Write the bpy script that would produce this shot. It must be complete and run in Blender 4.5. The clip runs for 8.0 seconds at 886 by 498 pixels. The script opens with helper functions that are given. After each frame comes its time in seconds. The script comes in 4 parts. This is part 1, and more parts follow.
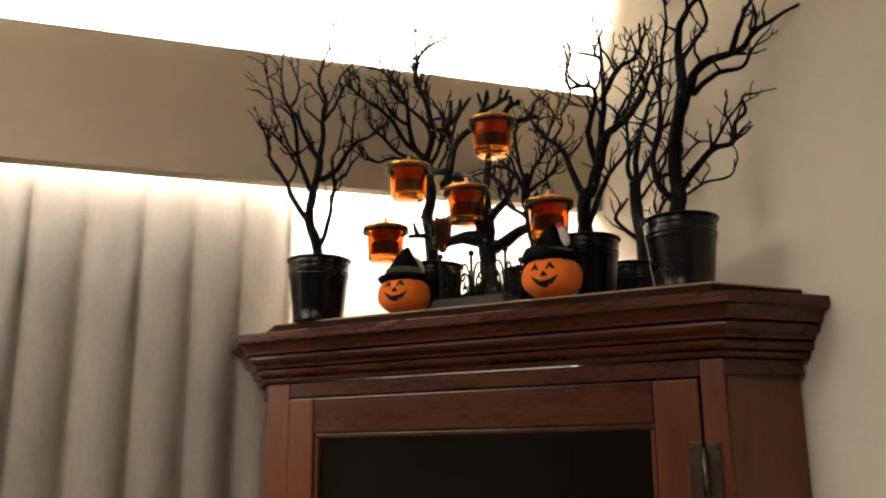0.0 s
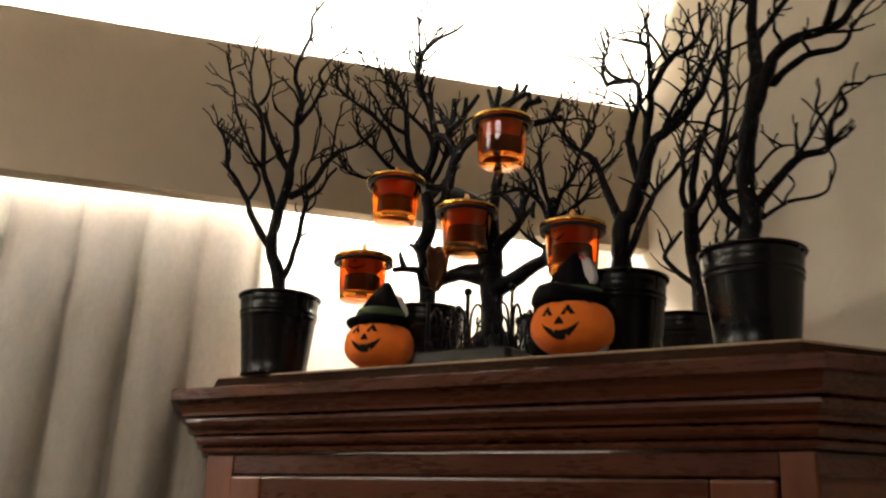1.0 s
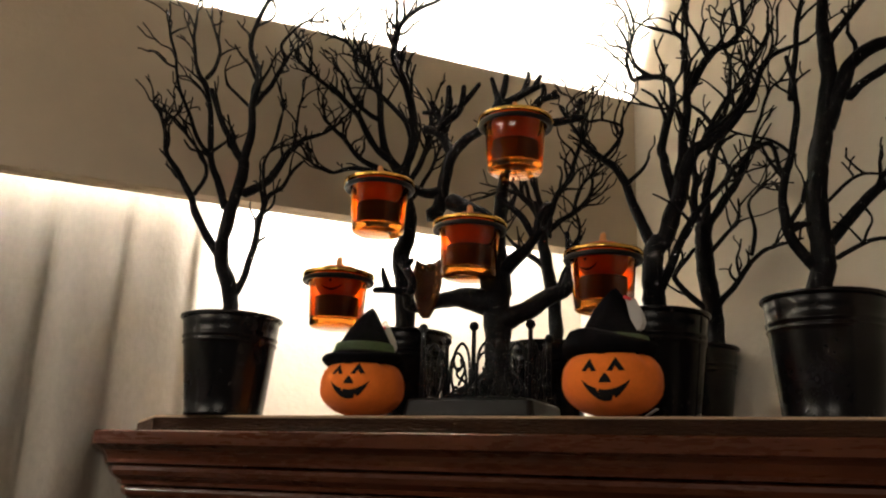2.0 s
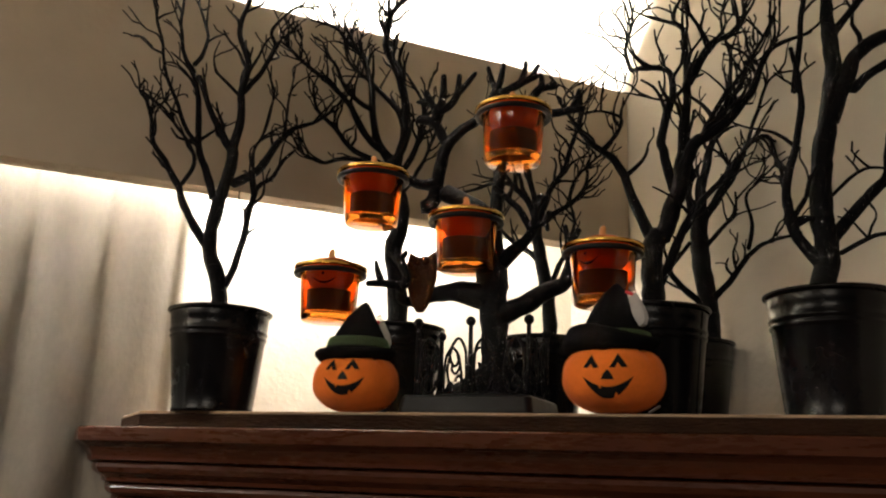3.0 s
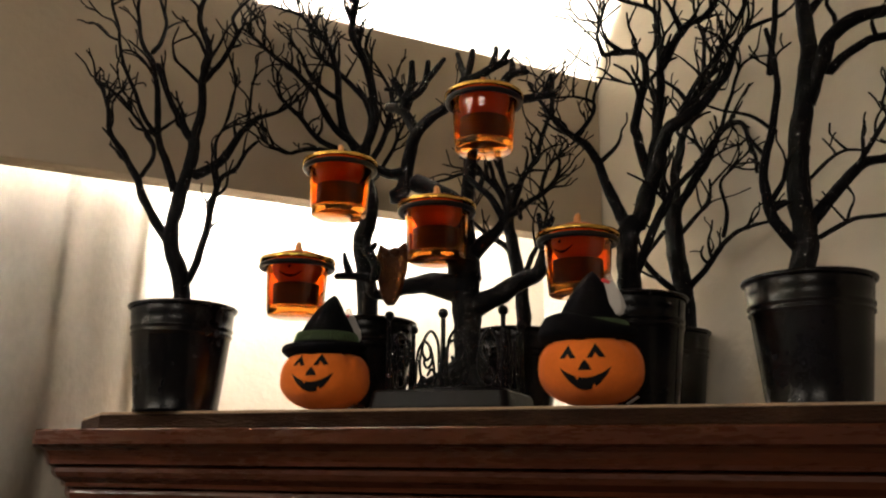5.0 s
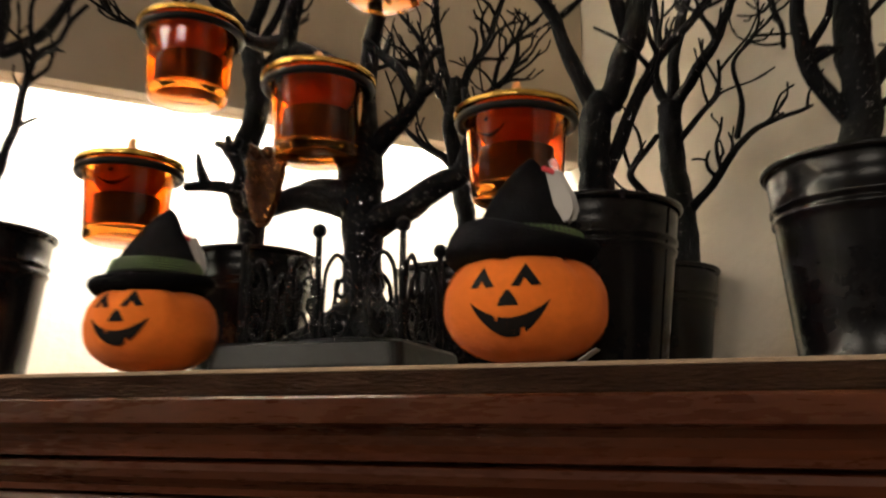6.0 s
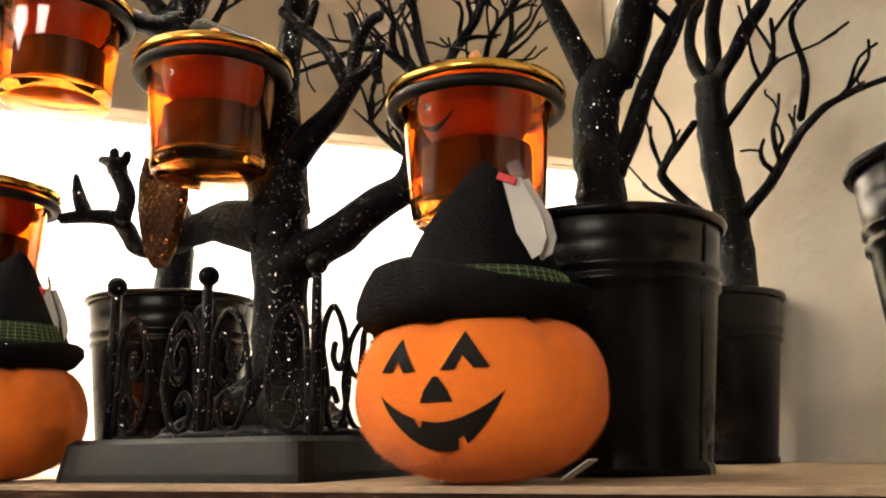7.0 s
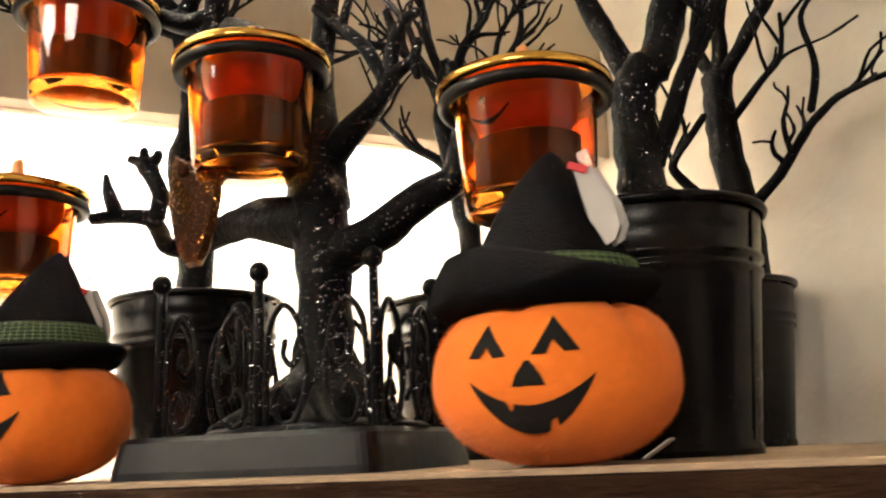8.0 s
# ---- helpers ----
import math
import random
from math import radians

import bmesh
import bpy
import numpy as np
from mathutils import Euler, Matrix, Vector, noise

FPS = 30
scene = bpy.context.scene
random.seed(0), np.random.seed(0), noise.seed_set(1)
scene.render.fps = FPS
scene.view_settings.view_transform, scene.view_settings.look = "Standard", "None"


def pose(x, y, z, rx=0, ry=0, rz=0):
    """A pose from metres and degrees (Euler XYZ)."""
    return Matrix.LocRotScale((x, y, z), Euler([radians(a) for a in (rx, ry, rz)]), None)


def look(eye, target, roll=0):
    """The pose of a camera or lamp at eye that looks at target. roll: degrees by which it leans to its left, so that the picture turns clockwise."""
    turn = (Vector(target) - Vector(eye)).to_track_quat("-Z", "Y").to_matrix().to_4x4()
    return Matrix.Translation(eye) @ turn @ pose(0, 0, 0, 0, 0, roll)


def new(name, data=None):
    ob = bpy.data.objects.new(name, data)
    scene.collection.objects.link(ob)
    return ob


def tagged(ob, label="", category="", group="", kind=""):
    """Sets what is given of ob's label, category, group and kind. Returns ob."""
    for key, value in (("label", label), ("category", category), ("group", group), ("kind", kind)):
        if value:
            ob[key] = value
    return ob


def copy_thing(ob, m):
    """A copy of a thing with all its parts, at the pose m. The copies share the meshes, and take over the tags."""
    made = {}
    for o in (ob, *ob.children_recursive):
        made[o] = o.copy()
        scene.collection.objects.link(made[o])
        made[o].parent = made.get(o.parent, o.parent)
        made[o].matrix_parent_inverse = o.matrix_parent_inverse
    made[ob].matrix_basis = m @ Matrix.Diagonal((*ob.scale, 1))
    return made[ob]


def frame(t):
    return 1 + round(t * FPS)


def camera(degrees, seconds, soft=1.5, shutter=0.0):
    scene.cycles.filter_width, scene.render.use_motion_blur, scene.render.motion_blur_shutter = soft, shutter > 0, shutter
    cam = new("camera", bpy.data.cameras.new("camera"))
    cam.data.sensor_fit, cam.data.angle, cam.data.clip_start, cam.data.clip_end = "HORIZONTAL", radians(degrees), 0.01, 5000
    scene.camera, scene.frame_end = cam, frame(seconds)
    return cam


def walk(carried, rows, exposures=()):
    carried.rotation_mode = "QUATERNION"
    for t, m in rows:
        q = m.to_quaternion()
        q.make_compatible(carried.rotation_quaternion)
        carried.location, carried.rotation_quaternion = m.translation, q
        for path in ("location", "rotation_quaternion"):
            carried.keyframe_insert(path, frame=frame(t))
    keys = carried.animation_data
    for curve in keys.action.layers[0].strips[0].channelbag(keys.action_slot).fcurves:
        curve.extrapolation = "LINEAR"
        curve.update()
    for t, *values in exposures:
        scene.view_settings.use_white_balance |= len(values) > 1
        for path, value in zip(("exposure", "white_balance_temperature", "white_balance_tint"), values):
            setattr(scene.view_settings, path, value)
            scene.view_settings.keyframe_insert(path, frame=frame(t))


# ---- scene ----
cam = camera(52.7, 8.0, soft=2.1, shutter=0.4)
PATH = [
    (0, (0.522, -1.091, 1.786), (-0.372, 0.636, 2.257), -0.5),
    (0.5, (0.478, -0.918, 1.811), (-0.426, 0.793, 2.315), 0.8),
    (1, (0.444, -0.781, 1.838), (-0.544, 0.853, 2.432), 2.3),
    (1.5, (0.325, -0.724, 1.931), (-0.536, 0.998, 2.471), 2.4),
    (3, (0.252, -0.696, 1.951), (-0.477, 1.101, 2.438), 1.9),
    (3.5, (0.253, -0.687, 1.952), (-0.455, 1.12, 2.435), 2.0),
    (4, (0.257, -0.681, 1.952), (-0.435, 1.13, 2.44), 1.2),
    (4.2, (0.258, -0.684, 1.953), (-0.427, 1.129, 2.446), 0.8),
    (5.3, (0.233, -0.655, 1.95), (-0.422, 1.176, 2.419), 0.3),
    (5.5, (0.229, -0.605, 1.959), (-0.42, 1.235, 2.396), -0.3),
    (6, (0.234, -0.409, 1.962), (-0.475, 1.413, 2.388), 0.6),
    (6.5, (0.224, -0.293, 1.997), (-0.567, 1.491, 2.435), 0.2),
    (7, (0.225, -0.252, 2.011), (-0.599, 1.518, 2.447), -0.9),
    (7.5, (0.222, -0.246, 2.011), (-0.595, 1.525, 2.455), -1.7),
    (8, (0.193, -0.271, 2.007), (-0.549, 1.535, 2.444), -2.6),
]
walk(cam, [(t, look(eye, target, roll)) for t, eye, target, roll in PATH],
     exposures=[(0, -0.16), (0.5, -0.26), (1, -0.36), (1.5, -0.56), (3, -0.6), (4, -0.57), (5.5, -0.58), (6, -0.1), (6.5, 0.46), (8, 0.92)])

# ---- world and lamps ----
world = bpy.data.worlds.new("world")
world.use_nodes = True
scene.world = world
world.node_tree.nodes["Background"].inputs[0].default_value = (0.02, 0.02, 0.025, 1)
world.node_tree.nodes["Background"].inputs[1].default_value = 0.3

ROOM = pose(-0.057, 0.572, 0, 0, 0, -44.1)   # corner of the two walls; +x runs along the right wall, -y along the window wall
COVE_POWER = 150.0
UPLIGHT_POWER = 500.0
CORNER_FILL_POWER = 150.0
ROOM_POWER = 16.0


def lamp(name, m, size, size_y, watts, colour):
    data = bpy.data.lights.new(name, "AREA")
    data.shape, data.size, data.size_y, data.energy, data.color = "RECTANGLE", size, size_y, watts, colour
    ob = new(name, data)
    ob.matrix_world = m
    return ob


LAMP_A, FILL_LAMP_B = (-0.85, -1.20), (0.25, -1.60)
lamp("unseen_ceiling_light", pose(*LAMP_A, 2.595), 0.6, 0.6, ROOM_POWER, (1.0, 0.90, 0.77))
# added fill from the front, brightens the side wall near the shelf
lamp("unseen_ceiling_light", pose(*FILL_LAMP_B, 2.595), 0.6, 0.6, ROOM_POWER * 1.0, (1.0, 0.90, 0.77))

# ---- materials ----
def material(name, colour, rough=0.6, metal=0.0, tone=0.0, scale=30.0, bump=0.0, bump_scale=200.0, second=None, stretch=(1, 1, 1), spec=0.5, coat=0.0, sheen=0.0):
    """Base colour varied at two scales by noise, with fine relief."""
    m = bpy.data.materials.new(name)
    m.use_nodes = True
    nt = m.node_tree
    b = nt.nodes["Principled BSDF"]
    b.inputs["Roughness"].default_value, b.inputs["Metallic"].default_value = rough, metal
    b.inputs["Specular IOR Level"].default_value = spec
    b.inputs["Coat Weight"].default_value = coat
    b.inputs["Sheen Weight"].default_value = sheen
    b.inputs["Base Color"].default_value = (*colour, 1)
    co = nt.nodes.new("ShaderNodeTexCoord")
    mp = nt.nodes.new("ShaderNodeMapping")
    mp.inputs["Scale"].default_value = stretch
    nt.links.new(co.outputs["Object"], mp.inputs["Vector"])
    if tone:
        big, fine = nt.nodes.new("ShaderNodeTexNoise"), nt.nodes.new("ShaderNodeTexNoise")
        big.inputs["Scale"].default_value, fine.inputs["Scale"].default_value = scale, scale * 7
        big.inputs["Detail"].default_value, fine.inputs["Detail"].default_value = 4, 6
        for n in (big, fine):
            nt.links.new(mp.outputs[0], n.inputs["Vector"])
        mix = nt.nodes.new("ShaderNodeMix")
        mix.data_type, mix.inputs[0].default_value = "FLOAT", 0.45
        nt.links.new(big.outputs["Fac"], mix.inputs[2])
        nt.links.new(fine.outputs["Fac"], mix.inputs[3])
        ramp = nt.nodes.new("ShaderNodeValToRGB")
        ramp.color_ramp.elements[0].position, ramp.color_ramp.elements[1].position = 0.3, 0.7
        low = second or tuple(c * (1 - tone) for c in colour)
        ramp.color_ramp.elements[0].color = (*low, 1)
        ramp.color_ramp.elements[1].color = (*(min(1, c * (1 + tone * 0.4)) for c in colour), 1)
        nt.links.new(mix.outputs[0], ramp.inputs[0])
        nt.links.new(ramp.outputs[0], b.inputs["Base Color"])
        rr = nt.nodes.new("ShaderNodeMapRange")
        rr.inputs[3].default_value, rr.inputs[4].default_value = max(0.03, rough - 0.08), min(1, rough + 0.1)
        nt.links.new(mix.outputs[0], rr.inputs[0])
        nt.links.new(rr.outputs[0], b.inputs["Roughness"])
    if bump:
        n = nt.nodes.new("ShaderNodeTexNoise")
        n.inputs["Scale"].default_value, n.inputs["Detail"].default_value = bump_scale, 5
        nt.links.new(mp.outputs[0], n.inputs["Vector"])
        bp = nt.nodes.new("ShaderNodeBump")
        bp.inputs["Strength"].default_value, bp.inputs["Distance"].default_value = bump, 0.002
        nt.links.new(n.outputs["Fac"], bp.inputs["Height"])
        nt.links.new(bp.outputs[0], b.inputs["Normal"])
    return m


def emitter(name, colour, strength):
    m = bpy.data.materials.new(name)
    m.use_nodes = True
    b = m.node_tree.nodes["Principled BSDF"]
    b.inputs["Base Color"].default_value = (*colour, 1)
    b.inputs["Emission Color"].default_value = (*colour, 1)
    b.inputs["Emission Strength"].default_value = strength
    return m


def glass(name, colour, rough=0.02):
    m = bpy.data.materials.new(name)
    m.use_nodes = True
    b = m.node_tree.nodes["Principled BSDF"]
    b.inputs["Base Color"].default_value = (*colour, 1)
    b.inputs["Transmission Weight"].default_value = 1
    b.inputs["Roughness"].default_value, b.inputs["IOR"].default_value = rough, 1.45
    return m


def glitter(name, colour, spark, rough=0.4, density=900.0, amount=0.035):
    """Dark coat with sparse bright flakes, each flake tilted its own way."""
    m = material(name, colour, rough, tone=0.4, scale=60, bump=0.6, bump_scale=350, spec=0.06)
    nt = m.node_tree
    b = nt.nodes["Principled BSDF"]
    co = nt.nodes.new("ShaderNodeTexCoord")
    v = nt.nodes.new("ShaderNodeTexVoronoi")
    v.inputs["Scale"].default_value = density
    nt.links.new(co.outputs["Object"], v.inputs["Vector"])
    sep = nt.nodes.new("ShaderNodeSeparateColor")
    nt.links.new(v.outputs["Color"], sep.inputs[0])
    gt = nt.nodes.new("ShaderNodeMath")
    gt.operation, gt.inputs[1].default_value = "LESS_THAN", amount
    nt.links.new(sep.outputs[0], gt.inputs[0])
    near = nt.nodes.new("ShaderNodeMath")
    near.operation, near.inputs[1].default_value = "LESS_THAN", 0.42
    nt.links.new(v.outputs["Distance"], near.inputs[0])
    both = nt.nodes.new("ShaderNodeMath")
    both.operation = "MULTIPLY"
    nt.links.new(gt.outputs[0], both.inputs[0])
    nt.links.new(near.outputs[0], both.inputs[1])
    flake = nt.nodes.new("ShaderNodeBsdfPrincipled")
    flake.inputs["Base Color"].default_value = (*spark, 1)
    flake.inputs["Metallic"].default_value, flake.inputs["Roughness"].default_value = 1.0, 0.19
    nrm = nt.nodes.new("ShaderNodeVectorMath")
    nrm.operation = "SUBTRACT"
    nt.links.new(v.outputs["Color"], nrm.inputs[0])
    nrm.inputs[1].default_value = (0.5, 0.5, 0.5)
    geo = nt.nodes.new("ShaderNodeNewGeometry")
    add = nt.nodes.new("ShaderNodeVectorMath")
    add.operation = "ADD"
    nt.links.new(nrm.outputs[0], add.inputs[0])
    nt.links.new(geo.outputs["Normal"], add.inputs[1])
    unit = nt.nodes.new("ShaderNodeVectorMath")
    unit.operation = "NORMALIZE"
    nt.links.new(add.outputs[0], unit.inputs[0])
    nt.links.new(unit.outputs[0], flake.inputs["Normal"])
    ms = nt.nodes.new("ShaderNodeMixShader")
    nt.links.new(both.outputs[0], ms.inputs[0])
    nt.links.new(b.outputs[0], ms.inputs[1])
    nt.links.new(flake.outputs[0], ms.inputs[2])
    nt.links.new(ms.outputs[0], nt.nodes["Material Output"].inputs[0])
    return m


# for the walls out of view: darkened to cut bounce and reflections in the pots
DIM_FARWALL = material("far_wall_dimmed", (0.30, 0.26, 0.21), 0.8, tone=0.08, scale=4, bump=0.3, bump_scale=130)
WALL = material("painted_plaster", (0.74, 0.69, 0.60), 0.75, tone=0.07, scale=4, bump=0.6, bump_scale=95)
CEIL = material("ceiling_paint", (0.78, 0.74, 0.66), 0.85, tone=0.05, scale=3, bump=0.3, bump_scale=110)
VALANCE = material("valance_paint", (0.46, 0.385, 0.295), 0.7, tone=0.08, scale=5, bump=0.25, bump_scale=120)
CURTAIN = material("curtain_cloth", (0.47, 0.425, 0.36), 0.9, tone=0.16, scale=22, bump=0.9, bump_scale=85, sheen=0.2, stretch=(1, 1, 0.6))
FLOOR = material("floor_wood", (0.22, 0.13, 0.07), 0.5, tone=0.3, scale=6)
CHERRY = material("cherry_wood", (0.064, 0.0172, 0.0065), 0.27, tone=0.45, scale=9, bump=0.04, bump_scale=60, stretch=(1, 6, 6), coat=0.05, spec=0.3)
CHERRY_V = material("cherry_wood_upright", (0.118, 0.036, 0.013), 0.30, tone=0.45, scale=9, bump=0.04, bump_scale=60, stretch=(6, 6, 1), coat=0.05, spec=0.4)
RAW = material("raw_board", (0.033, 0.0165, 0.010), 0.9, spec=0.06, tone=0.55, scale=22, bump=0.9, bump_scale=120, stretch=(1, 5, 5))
# same raw board, its colour raised for the light falling on top
RAW_LIT = material("raw_board_lit_face", (0.43, 0.31, 0.205), 0.8, tone=0.5, scale=20, bump=0.4, bump_scale=120, stretch=(1, 5, 5))
BRONZE = material("aged_bronze", (0.075, 0.058, 0.04), 0.42, metal=1.0, tone=0.3, scale=80)
# dark wood taken to near black: shade of the closed interior in the colour
SHADED_IN = material("cabinet_inside_shade", (0.02, 0.012, 0.008), 0.7, tone=0.3, scale=10)
PANE = glass("door_pane", (0.8, 0.82, 0.8))
POT = material("black_enamel", (0.004, 0.004, 0.005), 0.25, tone=0.3, scale=18, spec=0.15)
BARK = glitter("black_branch", (0.005, 0.005, 0.006), (0.7, 0.72, 0.76), 0.55, 2000, 0.028)
TREE = glitter("black_glitter", (0.004, 0.004, 0.005), (0.9, 0.92, 0.95), 0.55, 1900, 0.062)
PLATE = material("black_resin", (0.004, 0.004, 0.005), 0.42, spec=0.14, tone=0.3, scale=60, bump=0.08, bump_scale=150)
OWL = glitter("copper_glitter", (0.040, 0.012, 0.004), (0.95, 0.42, 0.13), 0.45, 1500, 0.26)
PLUSH = material("orange_fleece", (0.86, 0.205, 0.028), 0.95, tone=0.14, scale=40, bump=0.25, bump_scale=1400, sheen=0.12, spec=0.1)
FELT = material("black_felt", (0.004, 0.004, 0.005), 0.98, tone=0.4, scale=90, bump=0.5, bump_scale=1200, sheen=0.01, spec=0.02)
INK = material("black_print", (0.008, 0.007, 0.007), 0.9, tone=0.3, scale=90, spec=0.2)
BAND = material("green_plaid_ribbon", (0.010, 0.016, 0.009), 0.7, tone=0.3, scale=120, bump=0.3, bump_scale=600)
STRIPE = material("pale_green_thread", (0.12, 0.21, 0.075), 0.7, tone=0.3, scale=120)
CARD = material("white_card", (0.48, 0.465, 0.45), 0.6, tone=0.06, scale=40)
REDP = material("red_print", (0.6, 0.03, 0.04), 0.6)
AMBER = glass("amber_glass", (1.0, 0.31, 0.035))
GOLD = material("gold_rim", (0.80, 0.50, 0.12), 0.16, metal=1.0, tone=0.2, scale=90)
WIRE = material("black_wire", (0.006, 0.006, 0.006), 0.45, spec=0.2, tone=0.3, scale=90)
WAX = material("orange_wax", (0.60, 0.15, 0.035), 0.5, tone=0.1, scale=60)
CUP = material("black_tealight_cup", (0.012, 0.01, 0.009), 0.4, tone=0.3, scale=60)
SEED = material("pale_stem_wax", (0.75, 0.33, 0.12), 0.6, tone=0.1, scale=60)
CORNER_FILL = emitter("corner_fill_glow", (1.0, 0.96, 0.88), CORNER_FILL_POWER)
TUBE_LIGHT = emitter("cove_tube_glow", (1.0, 0.96, 0.88), COVE_POWER)
UP_LIGHT = emitter("added_uplight_glow", (1.0, 0.95, 0.86), UPLIGHT_POWER)
LAMP_GLOW = emitter("ceiling_lamp_glow", (1.0, 0.80, 0.58), 3.0)


# ---- building helpers ----
def part(name, bm, mat, parent=None, label="", smooth=False):
    me = bpy.data.meshes.new(name)
    bmesh.ops.recalc_face_normals(bm, faces=bm.faces)
    bm.to_mesh(me)
    bm.free()
    me.materials.append(mat)
    if smooth:
        for p in me.polygons:
            p.use_smooth = True
    ob = new(name, me)
    if parent:
        ob.parent = parent
    if label:
        ob["label"] = label
    return ob


def thing(name, m, label, category, group="", kind=""):
    ob = new(name)
    ob.empty_display_size = 0.02
    ob.matrix_world = m
    return tagged(ob, label, category, group, kind)


def add_box(bm, x0, x1, y0, y1, z0, z1, bevel=0.0, m=None):
    r = bmesh.ops.create_cube(bm, size=1)
    vs = r["verts"]
    bmesh.ops.scale(bm, vec=(x1 - x0, y1 - y0, z1 - z0), verts=vs)
    bmesh.ops.translate(bm, vec=((x0 + x1) / 2, (y0 + y1) / 2, (z0 + z1) / 2), verts=vs)
    if bevel:
        es = list({e for v in vs for e in v.link_edges})
        out = bmesh.ops.bevel(bm, geom=es, offset=bevel, segments=2, affect="EDGES", profile=0.6)
        vs = list({v for f in out["faces"] for v in f.verts} | {v for v in vs if v.is_valid})
    if m is not None:
        bmesh.ops.transform(bm, matrix=m, verts=[v for v in vs if v.is_valid])
    return bm


def box(x0, x1, y0, y1, z0, z1, bevel=0.0):
    return add_box(bmesh.new(), x0, x1, y0, y1, z0, z1, bevel)


def prism(points, z0, z1, bevel=0.0):
    bm = bmesh.new()
    lo = [bm.verts.new((x, y, z0)) for x, y in points]
    hi = [bm.verts.new((x, y, z1)) for x, y in points]
    n = len(points)
    bm.faces.new(lo[::-1])
    bm.faces.new(hi)
    for i in range(n):
        bm.faces.new((lo[i], lo[(i + 1) % n], hi[(i + 1) % n], hi[i]))
    if bevel:
        bmesh.ops.bevel(bm, geom=list(bm.edges), offset=bevel, segments=2, affect="EDGES", profile=0.6)
    return bm


def lathe(profile, seg=40, bm=None, centre=(0, 0, 0), wobble=0.0):
    """A turned body from (radius, height) pairs; radius 0 closes an end."""
    bm = bm or bmesh.new()
    rings = []
    for r, z in profile:
        if r <= 1e-6:
            rings.append([bm.verts.new((centre[0], centre[1], centre[2] + z))])
        else:
            rings.append([bm.verts.new((centre[0] + r * math.cos(a), centre[1] + r * math.sin(a), centre[2] + z))
                          for a in (2 * math.pi * i / seg for i in range(seg))])
    for a, b in zip(rings, rings[1:]):
        for i in range(seg):
            j = (i + 1) % seg
            if len(a) == 1 and len(b) > 1:
                bm.faces.new((a[0], b[j], b[i]))
            elif len(b) == 1 and len(a) > 1:
                bm.faces.new((a[i], a[j], b[0]))
            elif len(a) > 1:
                bm.faces.new((a[i], a[j], b[j], b[i]))
    return bm


def smooth_line(points, steps=4):
    """Catmull-Rom through points given as Vectors with a radius: (Vector, r)."""
    out = []
    n = len(points)
    for i in range(n - 1):
        p0, p1, p2, p3 = points[max(0, i - 1)], points[i], points[i + 1], points[min(n - 1, i + 2)]
        for k in range(steps):
            t = k / steps
            a = 0.5 * (2 * p1[0] + (p2[0] - p0[0]) * t + (2 * p0[0] - 5 * p1[0] + 4 * p2[0] - p3[0]) * t * t + (3 * p1[0] - p0[0] - 3 * p2[0] + p3[0]) * t ** 3)
            out.append((a, p1[1] + (p2[1] - p1[1]) * t))
    out.append(points[-1])
    return out


def tube(bm, line, seg=7, lumpy=0.0, round_end=True):
    """A swept tube along (Vector, radius) pairs, closed at both ends."""
    rings, up = [], None
    for i, (p, r) in enumerate(line):
        a, b = line[max(0, i - 1)][0], line[min(len(line) - 1, i + 1)][0]
        d = (b - a)
        d = d.normalized() if d.length > 1e-9 else Vector((0, 0, 1))
        if up is None:
            up = d.orthogonal().normalized()
        up = (up - d * up.dot(d))
        up = up.normalized() if up.length > 1e-6 else d.orthogonal().normalized()
        side = d.cross(up)
        ring = []
        for k in range(seg):
            t = 2 * math.pi * k / seg
            q = r * (1 + (lumpy * noise.noise(p * 90 + Vector((k * 1.7, 0, 0))) if lumpy else 0))
            ring.append(bm.verts.new(p + (up * math.cos(t) + side * math.sin(t)) * q))
        rings.append((ring, d, r, p))
    for (a, *_), (b, *_) in zip(rings, rings[1:]):
        for k in range(seg):
            bm.faces.new((a[k], a[(k + 1) % seg], b[(k + 1) % seg], b[k]))
    for (ring, d, r, p), s in ((rings[0], -1), (rings[-1], 1)):
        tip = bm.verts.new(p + d * (s * r * (0.8 if round_end else 0.02)))
        for k in range(seg):
            bm.faces.new((ring[k], ring[(k + 1) % seg], tip))
    return bm


def torus(bm, centre, R0, r0, seg=40, ring=8, arc=1.0, m=None):
    line = []
    for i in range(seg + 1):
        a = 2 * math.pi * arc * i / seg
        line.append((i, a))
    rows = []
    count = seg if arc >= 1 else seg + 1
    for i in range(count):
        a = 2 * math.pi * arc * i / seg
        row = []
        for k in range(ring):
            b = 2 * math.pi * k / ring
            v = Vector(((R0 + r0 * math.cos(b)) * math.cos(a), (R0 + r0 * math.cos(b)) * math.sin(a), r0 * math.sin(b)))
            if m is not None:
                v = m @ v
            row.append(bm.verts.new(v + Vector(centre)))
        rows.append(row)
    for i in range(count if arc >= 1 else count - 1):
        a, b = rows[i], rows[(i + 1) % count]
        for k in range(ring):
            bm.faces.new((a[k], a[(k + 1) % ring], b[(k + 1) % ring], b[k]))
    return bm


# ---- the room ----
def room_piece(name, bm, mat, label, category):
    ob = part(name, bm, mat)
    ob.matrix_world = ROOM
    return tagged(ob, label, category, kind="structure")


